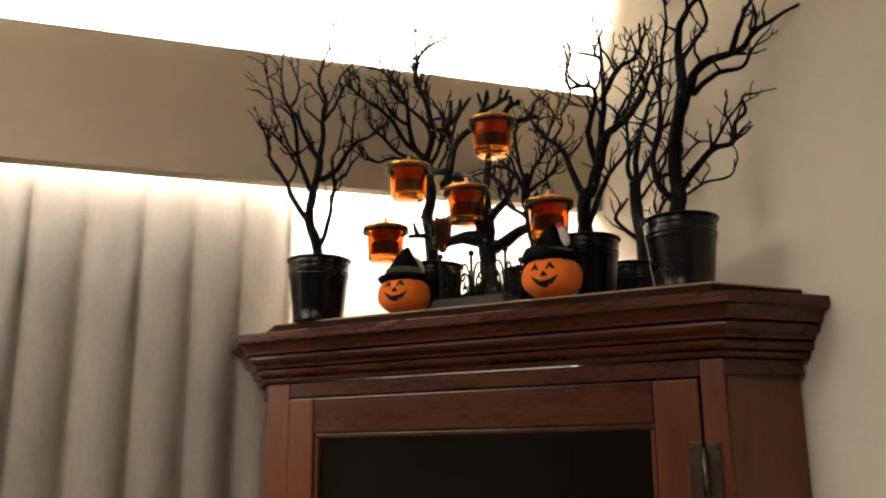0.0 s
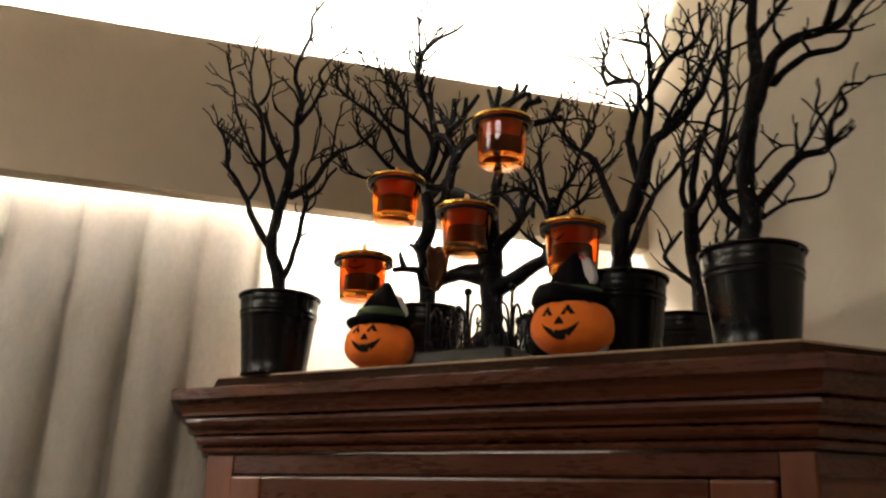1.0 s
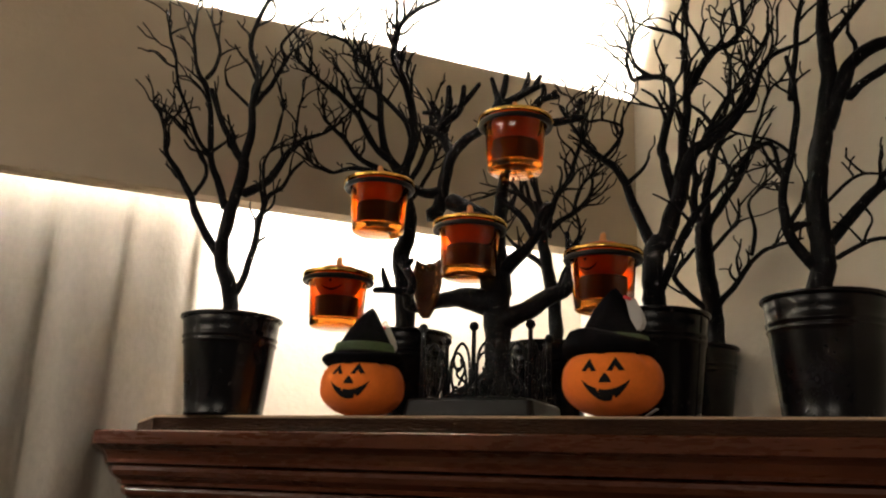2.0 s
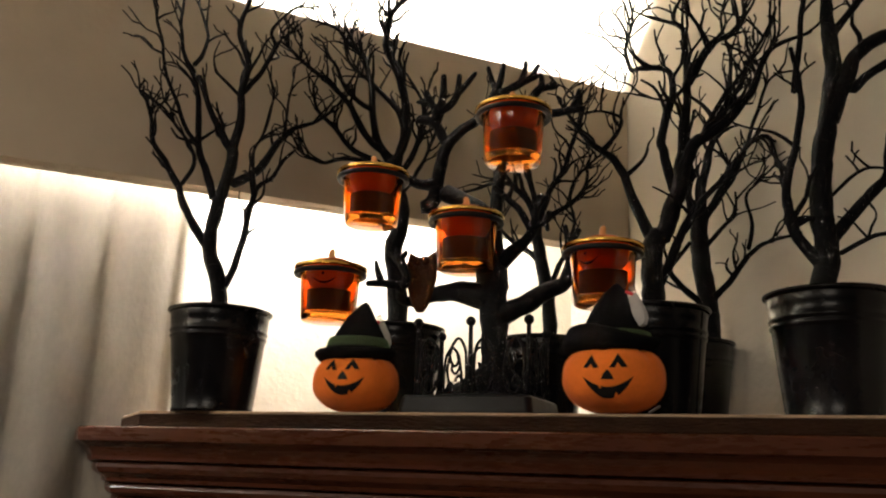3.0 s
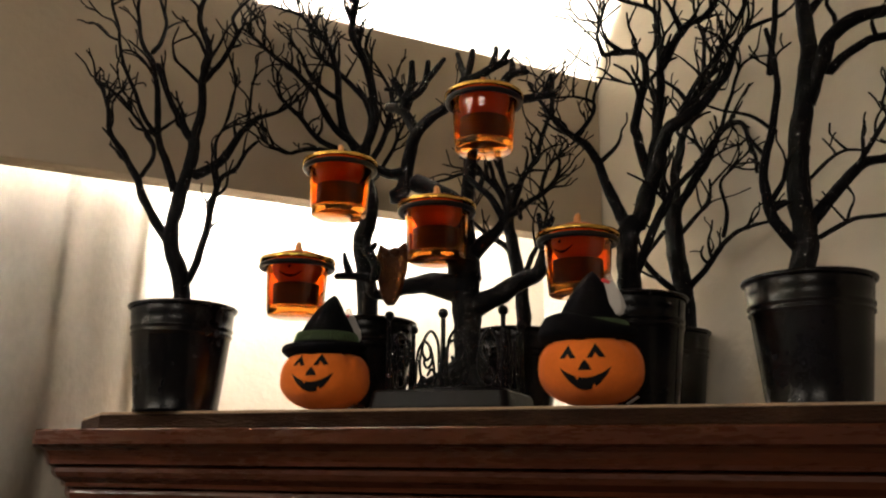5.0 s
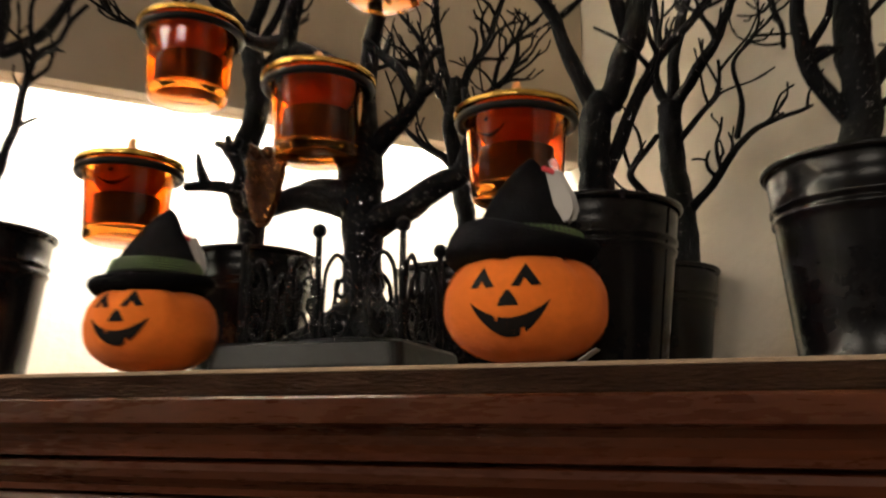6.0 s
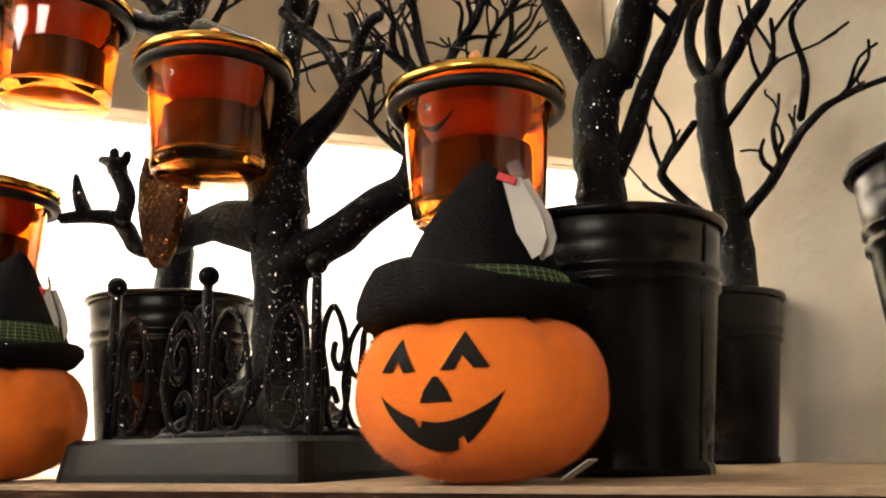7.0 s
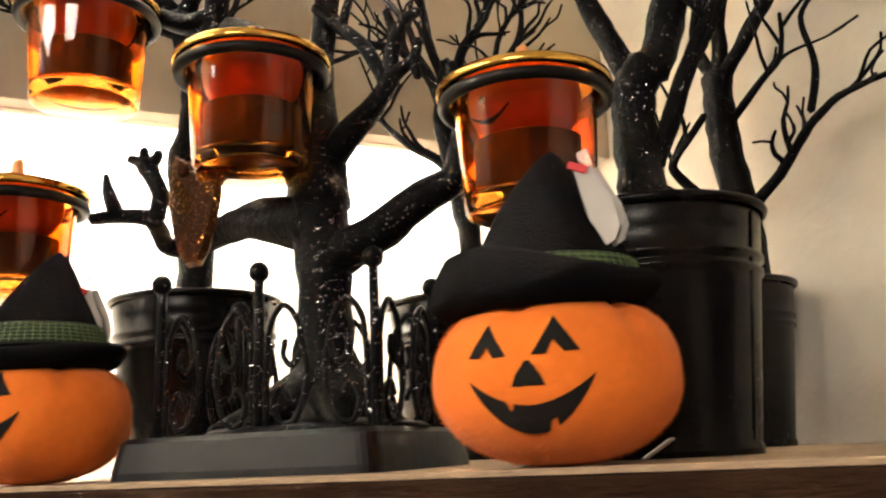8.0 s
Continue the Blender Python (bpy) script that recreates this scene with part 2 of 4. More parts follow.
CEILING_Z = 2.648
room_piece("wall_window", box(-0.12, 0, -4.4, 0.12, 0, CEILING_Z), WALL, "beige textured plaster wall behind the curtain", "wall")
room_piece("wall_side", box(0, 4.2, 0, 0.12, 0, CEILING_Z), WALL, "beige textured plaster wall beside the cabinet", "wall")
# two unseen walls close the room, their colour lowered to dim the fill
room_piece("wall_far", box(4.2, 4.32, -4.4, 0.12, 0, CEILING_Z), DIM_FARWALL, "unseen plain tan wall closing the room, darkened to dim reflections", "wall")
room_piece("wall_back", box(-0.12, 4.2, -4.52, -4.4, 0, CEILING_Z), DIM_FARWALL, "unseen plain tan wall closing the room, darkened to dim reflections", "wall")
room_piece("ceiling", box(-0.12, 4.32, -4.52, 0.12, CEILING_Z, CEILING_Z + 0.1), CEIL, "pale painted ceiling lit from the cove", "ceiling")
room_piece("floor", box(-0.12, 4.32, -4.52, 0.12, -0.1, 0), FLOOR, "brown wooden floor", "floor")

valance = thing("valance", ROOM, "long tan painted cove valance fixed above the curtain", "valance", kind="structure")
part("front_board", box(0.132, 0.150, -4.395, -0.002, 2.245, 2.473, 0.0015), VALANCE, valance)
part("bottom_lip", box(0.120, 0.1315, -4.395, -0.002, 2.245, 2.262, 0.001), VALANCE, valance, "narrow batten behind the lower edge")
part("light_batten", box(0.116, 0.1315, -4.39, -0.10, 2.306, 2.340, 0.001), VALANCE, valance)
for k in range(8):
    part("tube_bracket", box(0.1035, 0.1155, -4.2 + k * 0.575, -4.185 + k * 0.575, 2.3155, 2.3190, 0.0005), VALANCE, valance)
bm = bmesh.new()
tube(bm, [(Vector((0.095, -4.35, 2.3165)), 0.008), (Vector((0.095, -0.40, 2.3165)), 0.008)], 12)
part("light_tube", bm, TUBE_LIGHT, valance, "warm white glowing tube")
# extra hidden tube and bracket, added to brighten the corner and side wall
bm = bmesh.new()
tube(bm, [(Vector((0.066, -0.545, 2.306)), 0.007), (Vector((0.066, -0.10, 2.306)), 0.007)], 12)
part("corner_fill_tube", bm, CORNER_FILL, valance, "short added glowing tube that brightens the bare corner wall")
part("corner_fill_bracket", box(0.0735, 0.1155, -0.34, -0.32, 2.3050, 2.3080, 0.0005), VALANCE, valance)

# unseen tray and second tube, added to light the ceiling apart from the curtain
part("added_cove_tray", box(0.030, 0.1315, -4.39, -0.004, 2.4200, 2.4235, 0.0005), VALANCE, valance, "thin added shelf that keeps the uplight off the curtain")
bm = bmesh.new()
tube(bm, [(Vector((0.105, -4.35, 2.4320)), 0.008), (Vector((0.105, -0.05, 2.4320)), 0.008)], 12)
part("added_uplight_tube", bm, UP_LIGHT, valance, "added warm white tube that brightens the ceiling")


# ---- curtain ----
def curtain_mesh():
    bm = bmesh.new()
    cols, rows = 420, 14
    y0, y1 = -0.5575, -3.0
    grid = []
    for i in range(cols + 1):
        t = i / cols
        y = y0 + (y1 - y0) * t
        col = []
        for j in range(rows + 1):
            z = 2.398 - 2.368 * j / rows
            ph = (y - y0) / 0.085
            wob = 0.35 * noise.noise(Vector((ph * 0.7, 0.2, 3.1))) + 0.25 * noise.noise(Vector((ph * 0.35, z * 0.7, 9.0)))
            w = 2 * abs(math.sin(math.pi * (ph + wob * 0.6))) ** 0.45 - 1
            amp = 0.0190 * (0.85 + 0.35 * noise.noise(Vector((ph * 0.5, z * 0.6, 1.0))))
            col.append(bm.verts.new((0.0560 + amp * w + 0.004 * noise.noise(Vector((y * 9, z * 3, 0))), y - 0.012 * (2.4 - z) * (0.15 if i else 0.0), z)))
        grid.append(col)
    for a, b in zip(grid, grid[1:]):
        for j in range(rows):
            bm.faces.new((a[j], b[j], b[j + 1], a[j + 1]))
    bmesh.ops.solidify(bm, geom=list(bm.faces), thickness=0.0025)
    return bm


curtain = thing("curtain", ROOM, "closed off-white textured drape hanging in soft folds", "curtain")
part("cloth", curtain_mesh(), CURTAIN, curtain, smooth=True)
part("curtain_rail", box(0.044, 0.068, -3.05, -0.552, 2.402, 2.416, 0.002), VALANCE, curtain)

# ---- ceiling lamps, both out of view; the second is an added fill ----
ceiling_lamp = thing("ceiling_lamp", pose(*LAMP_A, 0), "unseen round warm white flush ceiling lamp, lit", "lamp", "ceiling lamps")
part("lamp_base", lathe([(0, 2.647), (0.32, 2.647), (0.32, 2.64), (0, 2.64)], 40), VALANCE, ceiling_lamp)
part("diffuser", lathe([(0, 2.6395), (0.31, 2.6395), (0.30, 2.615), (0.22, 2.602), (0, 2.599)], 40), LAMP_GLOW, ceiling_lamp, smooth=True)
# invented body for the added fill light
copy_thing(ceiling_lamp, pose(*FILL_LAMP_B, 0))

# ---- corner cabinet ----
XC = -0.0225
HALF = 0.3455         # half width of the front
FRONT = 0.030


def footprint(grow, wall_gap=0.004, front=FRONT, half=HALF):
    """Outline of the corner cabinet: front, two short canted returns, then the two walls."""
    g = grow
    hx = half + g * 0.414
    y = front - g
    xr, xl = XC + hx, XC - hx
    sr, sl = 0.5285 - wall_gap * 1.414, 0.612 - wall_gap * 1.414
    dr = (sr - xr - y) / 2
    dl = (sl - y + xl) / 2
    corner = ((sr - sl) / 2, (sr + sl) / 2)
    return [(xl, y), (xr, y), (xr + dr, y + dr), corner, (xl - dl, y + dl)]


cabinet = thing("corner_cabinet", pose(0, 0, 0), "reddish-brown cherry corner cabinet with a glazed door and crown", "cabinet")


def ring_prism(outer, z0, z1, thick):
    """Upright shell along the outline, open inside."""
    bm = bmesh.new()
    cx = sum(p[0] for p in outer) / len(outer)
    cy = sum(p[1] for p in outer) / len(outer)
    inner = []
    for x, y in outer:
        d = Vector((cx - x, cy - y)).normalized() * thick * 1.3
        inner.append((x + d.x, y + d.y))
    n = len(outer)
    v = [[bm.verts.new((*p, z)) for p in pts] for pts in (outer, inner) for z in (z0, z1)]
    for i in range(n):
        j = (i + 1) % n
        if i == 0:
            continue          # the front stays open for the face frame
        bm.faces.new((v[0][i], v[0][j], v[1][j], v[1][i]))
        bm.faces.new((v[2][i], v[2][j], v[3][j], v[3][i]))
        bm.faces.new((v[1][i], v[1][j], v[3][j], v[3][i]))
        bm.faces.new((v[0][i], v[0][j], v[2][j], v[2][i]))
    return bm


part("body", ring_prism(footprint(0, front=FRONT + 0.02, half=HALF), 0.0, 1.911, 0.016), CHERRY_V, cabinet)
# added lining that carries the interior's shade behind the pane
part("inner_shade_lining", ring_prism(footprint(-0.03, 0.03), 0.1, 1.89, 0.008), SHADED_IN, cabinet)
part("lower_panel", box(XC - HALF + 0.04, XC + HALF - 0.04, FRONT + 0.001, FRONT + 0.02, 0.0, 0.80, 0.002), CHERRY_V, cabinet)
part("shelf", prism(footprint(-0.045, 0.045), 1.40, 1.42), SHADED_IN, cabinet)
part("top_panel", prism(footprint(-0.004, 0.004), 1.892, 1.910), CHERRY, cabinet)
DX0, DX1, DZ = -0.324, 0.291, 1.8875
part("stile", box(XC - HALF, DX0 - 0.0015, FRONT, FRONT + 0.022, 0, 1.911, 0.0015), CHERRY_V, cabinet)
part("stile", box(DX1 + 0.003, XC + HALF, FRONT, FRONT + 0.022, 0, 1.911, 0.0015), CHERRY_V, cabinet)
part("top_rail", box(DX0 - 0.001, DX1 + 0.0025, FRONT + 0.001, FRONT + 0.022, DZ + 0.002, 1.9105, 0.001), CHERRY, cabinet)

door = part("door", box(DX0, DX0 + 0.046, FRONT - 0.003, FRONT + 0.017, 0.82, DZ - 0.0005, 0.003), CHERRY_V, cabinet, "glazed cabinet door, closed")
part("door_stile", box(DX1 - 0.056, DX1, FRONT - 0.003, FRONT + 0.017, 0.82, DZ - 0.0005, 0.003), CHERRY_V, door)
part("door_rail", box(DX0 + 0.0465, DX1 - 0.0565, FRONT - 0.003, FRONT + 0.017, DZ - 0.053, DZ - 0.0005, 0.003), CHERRY, door)
part("door_rail", box(DX0 + 0.0465, DX1 - 0.0565, FRONT - 0.003, FRONT + 0.017, 0.82, 0.90, 0.003), CHERRY, door)
part("glazing_bead", box(DX0 + 0.047, DX1 - 0.057, FRONT + 0.001, FRONT + 0.009, DZ - 0.060, DZ - 0.0535, 0.002), CHERRY, door)
part("glazing_bead", box(DX0 + 0.047, DX0 + 0.053, FRONT + 0.001, FRONT + 0.009, 0.905, DZ - 0.0605, 0.002), CHERRY_V, door)
part("glazing_bead", box(DX1 - 0.063, DX1 - 0.057, FRONT + 0.001, FRONT + 0.009, 0.905, DZ - 0.0605, 0.002), CHERRY_V, door)
part("pane", box(DX0 + 0.048, DX1 - 0.058, FRONT + 0.010, FRONT + 0.013, 0.89, DZ - 0.055), PANE, door, "dark clear glass pane")
hinge = part("hinge", box(0.2745, 0.2915, FRONT - 0.0055, FRONT - 0.0032, 1.730, 1.811, 0.0008), BRONZE, door, "aged bronze butterfly hinge")
part("hinge_leaf", box(0.296, 0.312, FRONT - 0.0028, FRONT - 0.0004, 1.730, 1.811, 0.0008), BRONZE, hinge)
bm = bmesh.new()
tube(bm, [(Vector((0.2938, FRONT - 0.007, 1.728)), 0.0042), (Vector((0.2938, FRONT - 0.007, 1.796)), 0.0042)], 10)
tube(bm, [(Vector((0.2938, FRONT - 0.007, 1.721)), 0.0025), (Vector((0.2938, FRONT - 0.007, 1.803)), 0.0028)], 10)
part("hinge_pin", bm, BRONZE, hinge, smooth=True)
for sx in (0.279, 0.3075):
    for sz in (1.804, 1.785, 1.757, 1.738):
        sy = FRONT - 0.0058 if sx < 0.29 else FRONT - 0.0031
        bm = lathe([(0, 0.0012), (0.0014, 0.001), (0.0021, 0.0003), (0.0022, -0.0004), (0, -0.0004)], 10)
        bmesh.ops.transform(bm, matrix=pose(sx, sy, sz, 90), verts=bm.verts)
        part("screw", bm, BRONZE, hinge)


def crown_run():
    """Crown moulding swept along the two returns and the front, mitred at the corners."""
    profile = [(0.0000, 1.9122), (0.0050, 1.9122), (0.0075, 1.9150), (0.0078, 1.9180), (0.0055, 1.9205), (0.0110, 1.9212), (0.0145, 1.9240),
               (0.0155, 1.9280), (0.0140, 1.9315), (0.0112, 1.9330), (0.0190, 1.9338), (0.0196, 1.9375), (0.0225, 1.9392), (0.0275, 1.9425), (0.0300, 1.9470),
               (0.0298, 1.9505), (0.0275, 1.9530), (0.0350, 1.9538), (0.0352, 1.9572), (0.0365, 1.9610), (0.0395, 1.9655), (0.0440, 1.9690), (0.0478, 1.9705),
               (0.0500, 1.9712), (0.0505, 1.9830), (0.0490, 1.9845), (0.0, 1.9845)]
    bm = bmesh.new()
    rows = []
    for g, z in profile:
        f = footprint(g, 0.001)
        rows.append([bm.verts.new((*f[i], z)) for i in (4, 0, 1, 2)])
    for a, b in zip(rows, rows[1:]):
        for i in range(3):
            bm.faces.new((a[i], a[i + 1], b[i + 1], b[i]))
    for i in (0, 3):
        bm.faces.new([r[i] for r in rows])
    return bm


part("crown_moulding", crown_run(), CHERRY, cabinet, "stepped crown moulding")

# raised board on top of the cabinet
top_board = thing("top_board", pose(0, 0, 0), "rough unfinished brown board lying on the cabinet top", "board")
bx = footprint(0.0, 0.006, front=0.0, half=0.3295)
bx = [(x + 0.016, y) for x, y in bx[:2]] + bx[2:]
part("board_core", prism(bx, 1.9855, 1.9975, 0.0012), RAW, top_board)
# thin worn top layer; its paleness is mostly light put into the colour
part("board_lit_face", prism([(x * 0.998, y + 0.001) for x, y in bx], 1.9978, 2.0, 0.0004), RAW_LIT, top_board, "worn upper face, coloured paler for the light on it")
Z0 = 2.0


# ---- black bucket pots with bare branch trees ----
def pot_mesh():
    h = 0.099
    r = lambda z: 0.0376 + (0.0480 - 0.0376) * z / h
    prof = [(0, 0.003), (0.0358, 0.003), (0.0362, 0.0), (0.0386, 0.0), (0.0388, 0.003), (r(0.004), 0.0045)]
    for z in (0.02, 0.04, 0.055, 0.0665):
        prof.append((r(z), z))
    for c in (0.0715, 0.0770):
        prof += [(r(c - 0.0022), c - 0.0022), (r(c) + 0.0012, c - 0.0009), (r(c) + 0.0012, c + 0.0009), (r(c + 0.0022), c + 0.0022)]
    prof += [(r(0.087), 0.087), (r(0.0945), 0.0945)]
    inner = [(0.0462, 0.0975), (0.0452, 0.082), (0.0, 0.082)]
    return lathe(prof + inner, 56)


def rim_mesh():
    bm = bmesh.new()
    return torus(bm, (0, 0, 0.0970), 0.0486, 0.0020, 56, 8)


def seam_mesh():
    bm = bmesh.new()
    tube(bm, [(Vector((0, -0.0382, 0.006)), 0.0007), (Vector((0, -0.0475, 0.093)), 0.0007)], 6)
    return bm


POT_ME = part("pot", pot_mesh(), POT, smooth=True)
RIM_ME = part("rolled_rim", rim_mesh(), POT, smooth=True)
SEAM_ME = part("side_seam", seam_mesh(), POT, smooth=True)


def limb_mesh(rng, pts, twig=1.0, spread=1.0, base_r=None):
    """One limb: a wiggly tapered tube through its bends, with forking twigs."""
    bm = bmesh.new()
    line = smooth_line(pts, 5)
    line = [(p + Vector((noise.noise(p * 45), noise.noise(p * 45 + Vector((7, 1, 3))), noise.noise(p * 45 + Vector((2, 9, 5))))) * 0.0022, r) for p, r in line]
    tube(bm, line, 8, 0.22)
    n = len(line)
    total = sum((b[0] - a[0]).length for a, b in zip(line, line[1:]))

    def grow(p, d, r, length, depth):
        pts2, q, v = [(p, r)], p.copy(), d.copy()
        steps = max(3, int(length / 0.011))
        for k in range(steps):
            v = (v + Vector((rng.uniform(-1, 1), rng.uniform(-1, 1), rng.uniform(-0.6, 0.9))) * 0.55).normalized()
            q = q + v * (length / steps)
            pts2.append((q.copy(), max(0.0008, r * (1 - 0.58 * (k + 1) / steps))))
            if depth and k in (steps // 2, steps - 2) and rng.random() < 0.75:
                side = (v + Vector((rng.uniform(-1, 1), rng.uniform(-1, 1), rng.uniform(-0.2, 1))) * 0.9).normalized()
                grow(q.copy(), side, pts2[-1][1] * 0.8, length * rng.uniform(0.35, 0.6), depth - 1)
        tube(bm, smooth_line(pts2, 2), 6)

    count = int(total / 0.023 * twig)
    for _ in range(count):
        i = rng.randrange(int(n * 0.25), n - 1)
        p, r = line[i]
        d = (line[min(n - 1, i + 1)][0] - line[i - 1][0]).normalized()
        side = (d * 0.9 + Vector((rng.uniform(-1, 1), rng.uniform(-1, 1), rng.uniform(-0.1, 0.9))) * spread).normalized()
        grow(p, side, min(0.0027, max(0.0014, r * 0.62)), rng.uniform(0.022, 0.060), 1)
    return bm


def potted_tree(x, y, face, limbs, label, seed, twig=1.0, turn=0.0):
    """face: heading of the flat side of the tree; limbs: (first radius, last radius, (first, last depth), ((u, z), ...)) in millimetres."""
    t = thing("potted_tree", pose(x, y, Z0, 0, 0, turn), label, "potted tree", "bare black trees in bucket pots")
    for proto, nm in ((POT_ME, "pot"), (RIM_ME, "rolled_rim"), (SEAM_ME, "side_seam")):
        o = new(nm, proto.data)
        o.parent = t
    part("filler", lathe([(0, 0.085), (0.02, 0.0855), (0.0440, 0.0832), (0.0440, 0.0826), (0, 0.0826)], 24), BARK, t, "dark moss-like filler")
    rng = random.Random(seed)
    c, s = math.cos(radians(face - turn)), math.sin(radians(face - turn))
    for k, (r0, r1, (w0, w1), pts) in enumerate(limbs):
        line, n = [], len(pts)
        for i, (u, z) in enumerate(pts):
            f = i / max(1, n - 1)
            w = 0.001 * (w0 + (w1 - w0) * f) if k else 0.0
            line.append((Vector((u * 0.001 * c - w * s, u * 0.001 * s + w * c, z * 0.001)), 0.001 * (r0 + (r1 - r0) * f)))
        part("trunk" if k == 0 else "branch", limb_mesh(rng, line, 0.0 if k == 0 else twig), BARK, t, smooth=True)
    return t


potted_tree(-0.276, 0.030, 36, [
    (8.9, 5.7, (0, 0), ((1, 95), (-6, 126), (-16, 154), (-16, 183), (-13, 212), (-4, 250), (-4, 267))),
    (4.7, 1.0, (0, 10), ((-17, 159), (-43, 198), (-53, 223), (-66, 246), (-81, 266), (-86, 290), (-94, 314), (-102, 326), (-98, 336))),
    (2.6, 1.0, (0, -15), ((-50, 225), (-41, 247), (-48, 266), (-66, 290), (-79, 302), (-97, 310))),
    (4.7, 1.0, (0, 25), ((-19, 215), (-29, 242), (-38, 269), (-40, 304), (-50, 348), (-61, 368), (-68, 401), (-69, 436), (-69, 458))),
    (2.6, 1.0, (0, -25), ((-38, 270), (-50, 282), (-62, 306), (-75, 333), (-85, 373), (-93, 401), (-96, 417))),
    (2.6, 1.0, (0, 20), ((-50, 356), (-41, 375), (-41, 401), (-52, 428), (-60, 446))),
    (4.7, 2.6, (0, 5), ((-4, 265), (-15, 283), (-31, 312), (-44, 346))),
    (5.2, 1.0, (0, -10), ((-4, 265), (2, 306), (-1, 327), (5, 363), (-8, 396), (-3, 426), (9, 461), (7, 484), (23, 511))),
    (3.1, 1.0, (0, -30), ((-1, 328), (18, 354), (30, 383), (25, 398), (41, 418), (57, 428))),
    (5.2, 1.0, (0, 15), ((-1, 231), (22, 248), (47, 290), (56, 302), (82, 316), (101, 334))),
    (2.1, 0.8, (0, 30), ((47, 288), (50, 332), (55, 387))),
    (4.2, 1.6, (0, -20), ((-3, 119), (6, 138), (14, 173), (21, 214), (24, 228), (38, 238), (48, 257), (56, 266))),
    (2.1, 0.8, (0, -30), ((22, 229), (17, 262), (24, 279), (30, 295), (33, 330))),
    (2.1, 1.0, (0, -10), ((-1, 326), (-18, 340), (-27, 347), (-31, 354))),
], "bare black tree in a glossy bucket pot by the curtain", 1, 1.05, 149)
potted_tree(0.2755, 0.066, 10, [
    (11.0, 6.7, (0, 0), ((-5, 100), (1, 135), (-1, 167), (2, 207), (9, 247), (16, 288), (17, 331))),
    (5.5, 1.8, (0, -20), ((-5, 124), (-21, 144), (-28, 168), (-27, 199), (-16, 237), (-14, 277), (-20, 305))),
    (6.1, 1.8, (0, 15), ((16, 327), (17, 367), (31, 402), (45, 424), (30, 461))),
    (3.7, 1.2, (0, -15), ((17, 322), (36, 348), (54, 373), (50, 402), (38, 428))),
    (7.9, 1.2, (0, -15), ((11, 247), (27, 286), (37, 305), (57, 318), (94, 324), (113, 346), (139, 361), (181, 379), (195, 386))),
    (4.3, 1.8, (-8, 5), ((83, 321), (96, 360), (112, 394), (132, 417))),
    (4.3, 1.8, (0, -20), ((31, 274), (62, 296), (95, 298), (110, 322))),
    (3.0, 1.2, (0, -10), ((-15, 276), (-8, 333), (2, 382), (2, 415))),
    (5.5, 1.2, (0, 10), ((6, 146), (30, 172), (51, 194), (74, 200), (81, 228), (95, 243), (94, 265), (114, 268))),
    (2.4, 1.2, (4, -10), ((48, 194), (71, 230), (92, 250))),
    (2.4, 0.9, (0, -15), ((12, 134), (37, 145), (70, 152), (76, 169))),
    (1.8, 0.9, (0, -25), ((9, 182), (30, 199), (47, 195))),
], "tall bare black tree in a black bucket pot by the wall", 2, 1.00, 158)
potted_tree(0.131, 0.108, 8, [
    (10.9, 9.5, (0, 0), ((3, 95), (0, 129), (1, 156), (9, 171))),
    (9.0, 1.4, (0, -10), ((10, 166), (20, 193), (31, 225), (39, 252), (55, 264), (70, 274), (91, 298), (103, 325), (116, 344), (149, 355))),
    (5.2, 0.9, (0, 20), ((21, 212), (14, 249), (11, 264), (20, 296), (24, 321), (16, 337), (0, 343), (-16, 341), (-19, 370), (-12, 395), (-18, 422))),
    (5.7, 1.4, (0, 10), ((27, 226), (31, 265), (36, 300), (37, 330), (36, 373), (26, 390), (35, 418))),
    (4.3, 1.9, (0, 25), ((36, 316), (59, 356), (81, 372), (93, 393), (93, 434))),
    (2.4, 0.9, (0, -25), ((58, 347), (48, 370), (38, 390), (44, 412))),
    (6.2, 1.4, (0, 15), ((6, 161), (-9, 186), (-18, 215), (-31, 245), (-44, 257), (-61, 274), (-75, 296), (-89, 319))),
    (2.4, 0.9, (0, -20), ((-44, 254), (-30, 266), (-25, 281), (-43, 288), (-64, 285))),
    (4.7, 1.4, (0, -10), ((8, 124), (21, 154), (31, 178), (44, 197), (62, 216), (78, 236), (92, 253))),
    (2.8, 0.9, (0, 30), ((58, 266), (74, 305), (78, 350), (72, 391), (77, 419))),
    (1.4, 0.7, (0, -10), ((22, 300), (4, 303), (-22, 307))),
    (2.8, 0.9, (0, -30), ((47, 258), (60, 283), (92, 328), (107, 352), (115, 370))),
], "bare black fork-trunked tree in a black bucket pot", 3, 1.50, 70)
